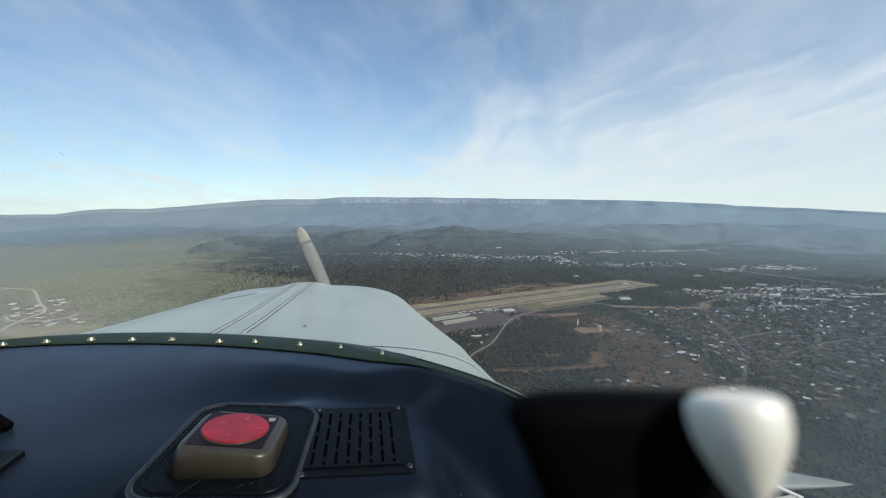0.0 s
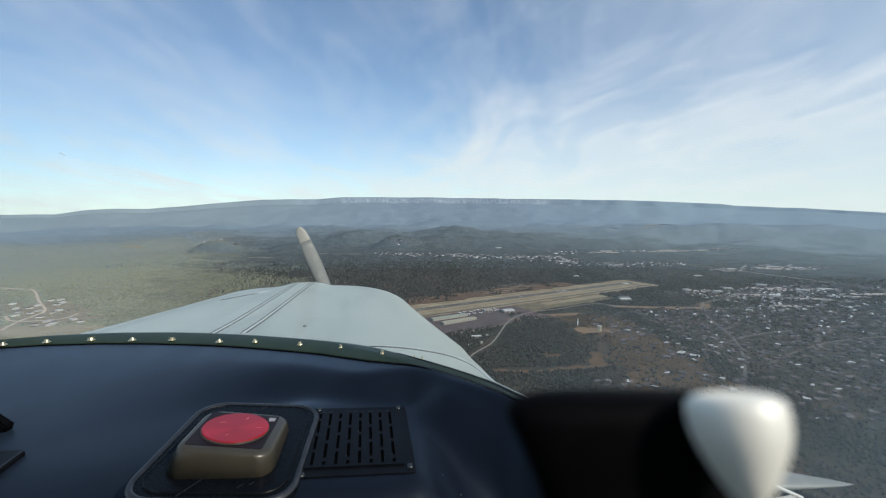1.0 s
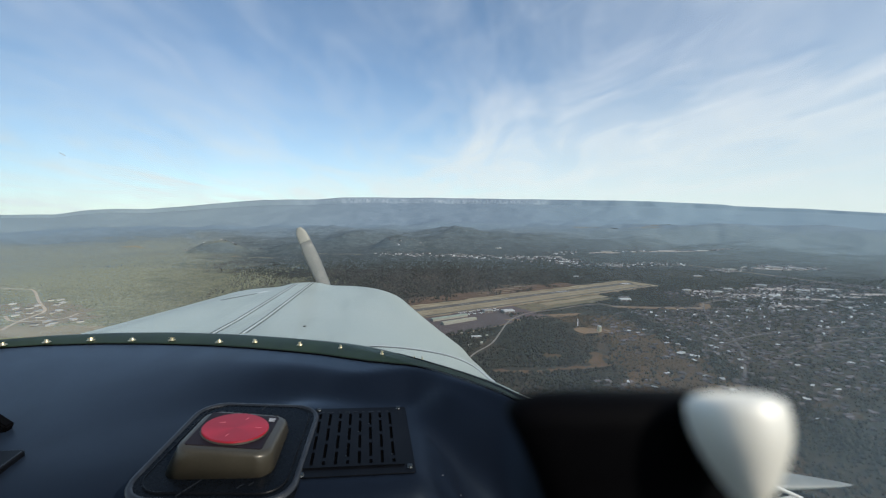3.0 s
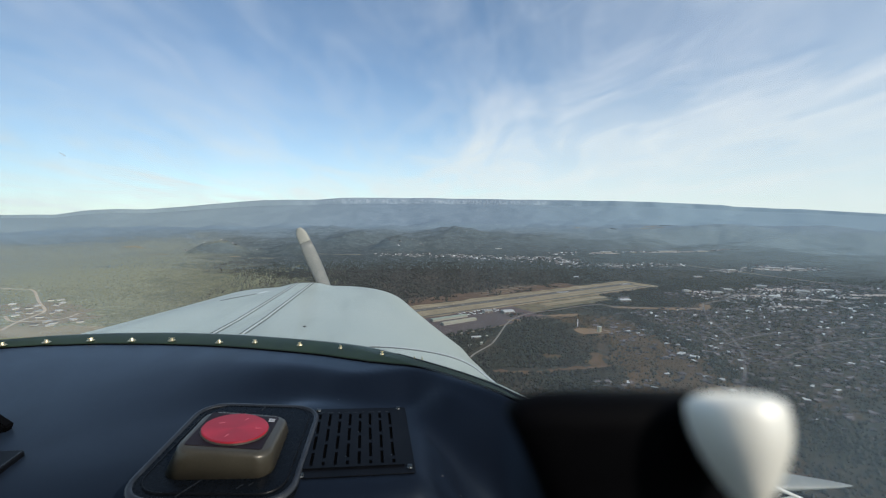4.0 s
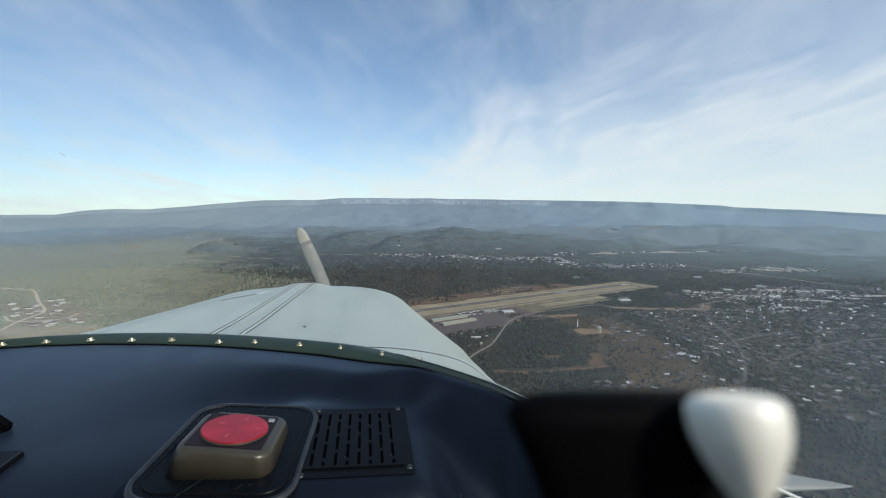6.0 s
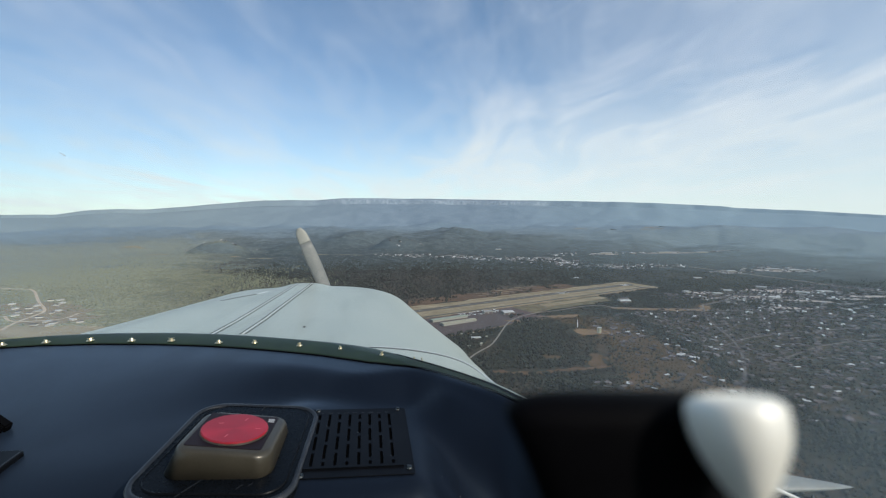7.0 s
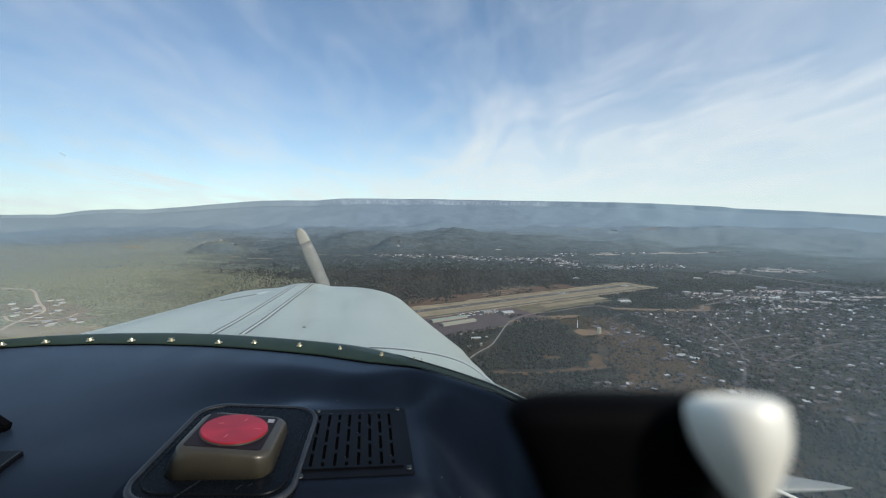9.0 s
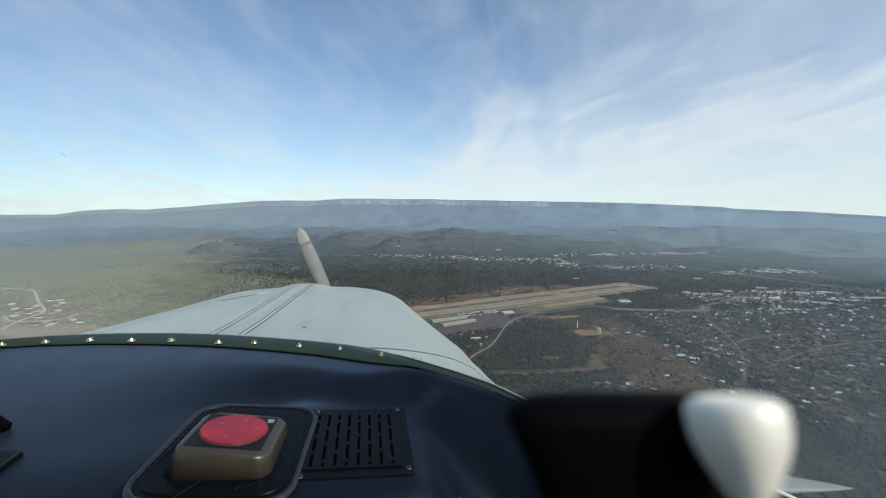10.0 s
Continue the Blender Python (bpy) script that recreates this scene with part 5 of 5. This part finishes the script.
# strut and fairing below on the right


def rod(name, p, q, r, mat, label, parent=aircraft):
    a, b = inv @ Vector(p), inv @ Vector(q)
    bm = bmesh.new()
    tube(bm, r, r, (b - a).length, Matrix.Translation((a + b) / 2) @ (b - a).normalized().to_track_quat("Z", "Y").to_matrix().to_4x4(), 16)
    return part(name, bm, mat, parent, label, smooth=True)


rod("gear_brace", (1.215, 1.6, -1.028), (1.400, 1.6, -1.111), 0.0068, M_WINGWHITE, "thin white brace of the landing gear")
rod("gear_leg", (0.02, 0.95, -0.84), (1.60, 1.86, -1.30), 0.022, M_WINGWHITE, "slim landing gear leg")
bm = bmesh.new()
tube(bm, 0.17, 0.17, 0.12, inv @ pose(1.62, 1.80, -1.43, 0, 90, 0), 28)
part("gear_wheel", bm, M_BLACK, aircraft, "black landing gear wheel", bevel=0.02)
bm = bmesh.new()
box(bm, (0.92, 1.85, 0.20), pose(CU, 1.00, -0.82))
part("belly", bm, M_COWL, aircraft, "pale grey-green belly panel", bevel=0.05)
bm = bmesh.new()
rings = []
for i in range(17):
    t = i / 16
    half = 0.036 * (1 - t) ** 0.8 + 0.0006
    ring = []
    for k in range(20):
        a = 2 * math.pi * k / 20
        ring.append(bm.verts.new((1.36 + 0.484 * t, 1.85 + half * 2.4 * math.cos(a), -1.183 - 0.038 * t + half * math.sin(a) * (0.75 if math.sin(a) > 0 else 1.1))))
    rings.append(ring)
for p, q in zip(rings[:-1], rings[1:]):
    for k in range(20):
        bm.faces.new((p[k], p[(k + 1) % 20], q[(k + 1) % 20], q[k]))
bm.faces.new(list(reversed(rings[0])))
bm.faces.new(rings[-1])
bmesh.ops.transform(bm, matrix=inv, verts=bm.verts[:])
part("wheel_fairing", bm, M_FAIRING, aircraft, "pale pointed wheel fairing", smooth=True)

# unseen cabin behind the eye to dim the glareshield: dark grey roof, back, sills
for name, size, at in (("cabin_roof", (0.80, 0.93, 0.03), (-0.48, -0.46, 0.43)), ("cabin_back", (1.16, 0.03, 1.10), (-0.30, -0.94, -0.12)),
                       ("cabin_sill", (0.03, 0.90, 0.42), (0.30, -0.46, -0.50)), ("cabin_sill", (0.03, 0.90, 0.42), (-0.90, -0.46, -0.50)),
                       ("cabin_floor", (1.16, 1.3, 0.03), (-0.30, -0.30, -0.72))):
    bm = bmesh.new()
    box(bm, size, pose(*at))
    part(name, bm, M_LINING, aircraft, "unseen dark grey cabin lining", bevel=0.004)


# ---------------------------------------------------------------- on the glareshield
def rounded_slab(bm, w, d, h, r, m, seg=6, taper=0.0, flare=0.0, edge=0.0):
    """A slab with rounded upright corners; taper narrows its top, flare widens its near side."""
    def loop(z, k):
        out = []
        for cx, cy, a0 in ((1, 1, 0), (-1, 1, 90), (-1, -1, 180), (1, -1, 270)):
            for i in range(seg + 1):
                a = radians(a0 + 90 * i / seg)
                x, y = cx * (w / 2 - r - k) + r * math.cos(a), cy * (d / 2 - r - k) + r * math.sin(a)
                out.append(bm.verts.new(m @ Vector((x * (1 - flare * y / d), y, z))))
        return out
    e = edge or min(h * 0.22, 0.004)
    loops = [loop(0, 0)] + [loop(h - e * (1 - math.sin(a)), taper + e * (1 - math.cos(a))) for a in (math.pi / 10 * i for i in range(6))]
    for p, q in zip(loops[:-1], loops[1:]):
        n = len(p)
        for i in range(n):
            bm.faces.new((p[i], p[(i + 1) % n], q[(i + 1) % n], q[i]))
    bm.faces.new(list(reversed(loops[0])))
    bm.faces.new(loops[-1])


def shelf_height(x, y):
    """The glareshield's height under a place in the world."""
    p = inv @ Vector((x, y, 0))
    v0 = shield_point(p.x, 0).y
    return shield_point(p.x, max(0.0, min(1.0, (v0 - p.y) / (v0 - 0.02)))).z


def keystone(far, near, depth, r, seg=6):
    """The outline of a rounded plate, wider on its near side than on its far side."""
    out = []
    for cx, cy, a0 in ((1, 1, 0), (-1, 1, 90), (-1, -1, 180), (1, -1, 270)):
        for i in range(seg + 1):
            a = radians(a0 + 90 * i / seg)
            y = cy * (depth / 2 - r) + r * math.sin(a)
            half = (near + (far - near) * (y / depth + 0.5)) / 2
            out.append((cx * (half - r) + r * math.cos(a), y))
    return out


def slab(loop, z0, z1, edge):
    """A thick plate with a rounded upper edge over an outline."""
    bm = bmesh.new()
    rings = []
    for k, z in ((0.0, z0), (0.0, z1 - edge), (edge * 0.3, z1 - edge * 0.3), (edge, z1)):
        n = len(loop)
        ring = []
        for i, (x, y) in enumerate(loop):
            (ax, ay), (bx, by) = loop[i - 1], loop[(i + 1) % n]
            d = Vector((by - ay, ax - bx)).normalized() * k
            ring.append(bm.verts.new((x - d.x, y - d.y, z)))
        rings.append(ring)
    for p, q in zip(rings[:-1], rings[1:]):
        for i in range(len(p)):
            bm.faces.new((p[i], p[(i + 1) % len(p)], q[(i + 1) % len(q)], q[i]))
    bm.faces.new(rings[-1])
    bm.faces.new(list(reversed(rings[0])))
    return bm


warning_box = thing("instrument_box", leaning(-0.2360, 0.4906, -0.2674, -0.08, 0.05, 5) @ Matrix.Scale(0.97, 4), "square bronze-grey box with a red round face", "instrument")
PLATE = [(x - 0.0022, y - 0.0098) for x, y in keystone(0.162, 0.171, 0.197, 0.036, 10)]
INSET = [(x - 0.0015, y - 0.0073) for x, y in keystone(0.135, 0.147, 0.176, 0.027, 10)]
base = part("base_plate", slab(PLATE, -0.060, 0.0, 0.004), M_PLATE, warning_box, "dark glossy rounded base plate")
part("base_panel", slab(INSET, -0.002, 0.0014, 0.0012), M_PLATE, base, "raised panel of the base plate")


def bead(loop, wide, z0, z1):
    """A raised bead that follows an outline."""
    bm = bmesh.new()
    rings = []
    n = len(loop)
    for k, z in ((0.0, z0), (wide * 0.25, z1), (wide * 0.75, z1), (wide, z0)):
        ring = []
        for i, (x, y) in enumerate(loop):
            (ax, ay), (bx, by) = loop[i - 1], loop[(i + 1) % n]
            d = Vector((by - ay, ax - bx)).normalized() * k
            ring.append(bm.verts.new((x - d.x, y - d.y, z)))
        rings.append(ring)
    for p, q in zip(rings[:-1], rings[1:]):
        for i in range(n):
            bm.faces.new((p[i], p[(i + 1) % n], q[(i + 1) % n], q[i]))
    return bm


# the outer rim's highlight is put into a lighter grey
part("rim", bead(PLATE, 0.0075, -0.002, 0.0020), M_RIM, base, "grey raised rim with its highlight in the colour", smooth=True)
part("inner_rim", bead(INSET, 0.0016, 0.0, 0.0022), M_VENT, base, "fine worn inner edge", smooth=True)
for x, y, ln, t in ((-0.022, -0.086, 0.032, 62), (0.001, 0.075, 0.012, 76), (0.026, -0.084, 0.008, 60), (0.036, -0.080, 0.006, 55)):
    bm = bmesh.new()
    box(bm, (ln, 0.0008, 0.0008), pose(x, y, 0.0016, 0, 0, t))
    part("moulded_rib", bm, M_RIBS, base)
bm = bmesh.new()
TOP = pose(-0.0056, -0.0168, 0.0, -5, 4, 1.6)
rounded_slab(bm, 0.113, 0.112, 0.0285, 0.018, TOP @ pose(0.002, -0.001, -0.006), 12, 0.0062, 0.0, 0.0060)
case = part("case", bm, M_BRONZE, warning_box, "bronze-grey case with rounded edges", smooth=True)
bm = bmesh.new()
rounded_slab(bm, 0.0806, 0.0806, 0.0012, 0.003, TOP @ pose(0, 0, 0.0219))
face = part("face", bm, M_FACE, case, "dark square face")
bm = bmesh.new()
tube(bm, 0.0372, 0.0366, 0.0016, TOP @ pose(0, -0.0005, 0.0238), 56)
part("disc_rim", bm, M_BRONZE, case, "pale edge of the disc", bevel=0.0004)
bm = bmesh.new()
tube(bm, 0.0364, 0.0358, 0.0022, TOP @ pose(0, 0, 0.0252), 56)
disc = part("red_disc", bm, M_RED, case, "red round disc", bevel=0.0006)
for x, y, t in ((0.006, 0.022, 72), (-0.003, -0.021, 74), (0.025, 0.001, 8), (-0.018, 0.008, 20)):
    bm = bmesh.new()
    box(bm, (0.0065, 0.0010, 0.0003), TOP @ pose(x, y, 0.0264, 0, 0, t))
    part("scuff_mark", bm, M_SCUFF, disc)
for x, y, w, d in ((0.0335, 0.0330, 0.008, 0.0020), (0.0315, 0.0290, 0.0022, 0.006), (0.0350, 0.0270, 0.005, 0.0016), (0.0350, 0.0300, 0.004, 0.0014)):
    bm = bmesh.new()
    box(bm, (w, d, 0.0006), TOP @ pose(x, y, 0.0233))
    part("label_bar", bm, M_LABEL, case, "small pale marking")

vent = thing("vent_grille", VENT @ Matrix.Scale(1.026, 4), "black slotted metal vent panel with four screws", "vent")
bm = bmesh.new()
rounded_slab(bm, 0.124, 0.142, 0.0012, 0.004, pose(0.003, -0.004, -0.0010))
part("panel", bm, M_VENT, vent, "thin black panel", bevel=0.0003)
GW, GD, COLS, CX, CY = 0.102, 0.1071, 8, -0.0027, -0.0044
bm = bmesh.new()
box(bm, (GW + 0.004, GD + 0.004, 0.0006), pose(CX, CY, 0.0003))
part("recess", bm, M_HOLE, vent, "black recess")
# bars between the slots, and bridges that break each column into staggered slots
pitch = GW / COLS
for i in range(COLS + 1):
    bm = bmesh.new()
    box(bm, (pitch * 0.73, GD, 0.0020), pose(CX - GW / 2 + i * pitch, CY, 0.0010))
    part("bar", bm, M_VENT, vent)
for y in (CY - GD / 2 - 0.002, CY + GD / 2 + 0.002):
    bm = bmesh.new()
    box(bm, (GW + 0.010, 0.004, 0.0021), pose(CX, y, 0.0010))
    part("bar", bm, M_VENT, vent)
for i in range(COLS):
    for j in range(4):
        y = CY - GD / 2 + (j + (0.30 if i % 2 else 0.80)) * GD / 3.25
        if y < CY + GD / 2 - 0.004:
            bm = bmesh.new()
            box(bm, (pitch * 0.40, 0.0062, 0.0019), pose(CX - GW / 2 + (i + 0.5) * pitch, y, 0.0009))
            part("bridge", bm, M_VENT, vent)
            if (i * 3 + j) % 4 == 1:
                bm = bmesh.new()
                box(bm, (0.0014, 0.0010, 0.0006), pose(CX - GW / 2 + (i + 0.35) * pitch, y + 0.004, 0.0021, 0, 0, 30 * i))
                part("bare_chip", bm, M_STEEL, vent, "bright chip in the enamel")
# the worn far edge of the grille
for k in range(9):
    bm = bmesh.new()
    box(bm, (0.005 + 0.002 * math.sin(k * 2.3), 0.0009, 0.0006), pose(-0.045 + k * 0.0105, CY + GD / 2 + 0.0035, 0.0021))
    part("bare_chip", bm, M_RIM, vent, "bright chip in the enamel")
for x, y in ((-0.0512, 0.0629), (0.0550, 0.0642), (0.0588, -0.0643), (-0.0556, -0.0709)):
    bm = bmesh.new()
    tube(bm, 0.0035, 0.0027, 0.0016, pose(x, y, 0.0008), 16)
    for t in (40, 130):
        box(bm, (0.006, 0.0010, 0.0008), pose(x, y, 0.0017, 0, 0, t))
    part("screw", bm, M_STEEL, vent, "steel screw head")
for x, y in ((0.098, -0.052), (0.118, -0.058), (-0.028, 0.096)):
    q = vent.matrix_world @ Vector((x, y, 0))
    bm = bmesh.new()
    tube(bm, 0.0005, 0.0004, 0.0004, pose(q.x, q.y, shelf_height(q.x, q.y) + 0.0004), 8)
    speck = part("dust_speck", bm, M_LABEL)
    tagged(speck, "pale speck of grit on the dark glareshield", "grit", "specks of grit")

# dark brackets at the shelf's left
brk = thing("instrument_bracket", leaning(-0.558, 0.445, shelf_height(-0.558, 0.445), -0.01, 0.08, 6), "black angled instrument bracket on the glareshield", "bracket")
bm = bmesh.new()
rounded_slab(bm, 0.130, 0.090, 0.006, 0.006, Matrix())
foot = part("foot", bm, M_VENT, brk)
# lighter strip painted in as the foot's edge highlight
bm = bmesh.new()
box(bm, (0.0016, 0.078, 0.0012), pose(0.0630, 0.0, 0.0064))
part("lit_edge", bm, M_RIM, foot, "grey strip that stands in for an edge highlight")
bm = bmesh.new()
box(bm, (0.070, 0.012, 0.030), pose(-0.030, 0.105, 0.014, 0, 30, -14))
part("upright", bm, M_BLACK, brk, bevel=0.002)
bm = bmesh.new()
box(bm, (0.020, 0.080, 0.006), pose(-0.045, 0.065, 0.005))
part("arm", bm, M_BLACK, brk, bevel=0.001)

# the clamp close to the eye: black body with a tapering satin metal knob
def loft(sections, seg=10, power=3.2):
    """A body lofted through level cross-sections: z, left x, right x, y, half depth."""
    bm = bmesh.new()
    rings = []
    for z, xl, xr, yc, hd in sections:
        ring = []
        for k in range(seg * 4):
            a = 2 * math.pi * k / (seg * 4)
            c, s = math.cos(a), math.sin(a)
            ring.append(bm.verts.new(((xl + xr) / 2 + (xr - xl) / 2 * math.copysign(abs(c) ** (2 / power), c), yc + hd * math.copysign(abs(s) ** (2 / power), s), z)))
        rings.append(ring)
    for p, q in zip(rings[:-1], rings[1:]):
        for i in range(len(p)):
            bm.faces.new((p[i], p[(i + 1) % len(p)], q[(i + 1) % len(q)], q[i]))
    bm.faces.new(list(reversed(rings[0])))
    bm.faces.new(rings[-1])
    return bm


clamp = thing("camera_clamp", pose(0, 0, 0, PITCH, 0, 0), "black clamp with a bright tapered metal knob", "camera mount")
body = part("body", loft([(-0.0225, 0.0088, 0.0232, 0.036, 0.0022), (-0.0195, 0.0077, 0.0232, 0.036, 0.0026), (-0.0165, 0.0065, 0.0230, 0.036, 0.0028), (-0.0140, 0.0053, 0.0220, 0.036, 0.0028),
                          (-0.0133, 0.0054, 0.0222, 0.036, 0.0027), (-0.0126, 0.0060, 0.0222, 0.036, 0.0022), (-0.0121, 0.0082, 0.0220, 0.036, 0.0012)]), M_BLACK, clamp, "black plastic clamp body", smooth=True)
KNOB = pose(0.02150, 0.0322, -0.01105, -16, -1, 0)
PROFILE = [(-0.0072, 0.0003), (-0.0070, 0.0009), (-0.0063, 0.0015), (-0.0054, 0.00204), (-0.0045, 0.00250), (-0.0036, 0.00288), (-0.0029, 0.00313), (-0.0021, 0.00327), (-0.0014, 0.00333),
           (-0.0008, 0.00331), (-0.0004, 0.00320), (-0.0001, 0.0029), (0.00012, 0.0024), (0.00025, 0.0016), (0.0003, 0.0008)]
bm = bmesh.new()
rings = [[bm.verts.new(KNOB @ Vector((r * math.cos(a), r * math.sin(a), z))) for a in (2 * math.pi * k / 48 for k in range(48))] for z, r in PROFILE]
for p, q in zip(rings[:-1], rings[1:]):
    for i in range(48):
        bm.faces.new((p[i], p[(i + 1) % 48], q[(i + 1) % 48], q[i]))
bm.faces.new(list(reversed(rings[0])))
bm.faces.new(rings[-1])
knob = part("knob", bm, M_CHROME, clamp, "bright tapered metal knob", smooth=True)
bm = bmesh.new()
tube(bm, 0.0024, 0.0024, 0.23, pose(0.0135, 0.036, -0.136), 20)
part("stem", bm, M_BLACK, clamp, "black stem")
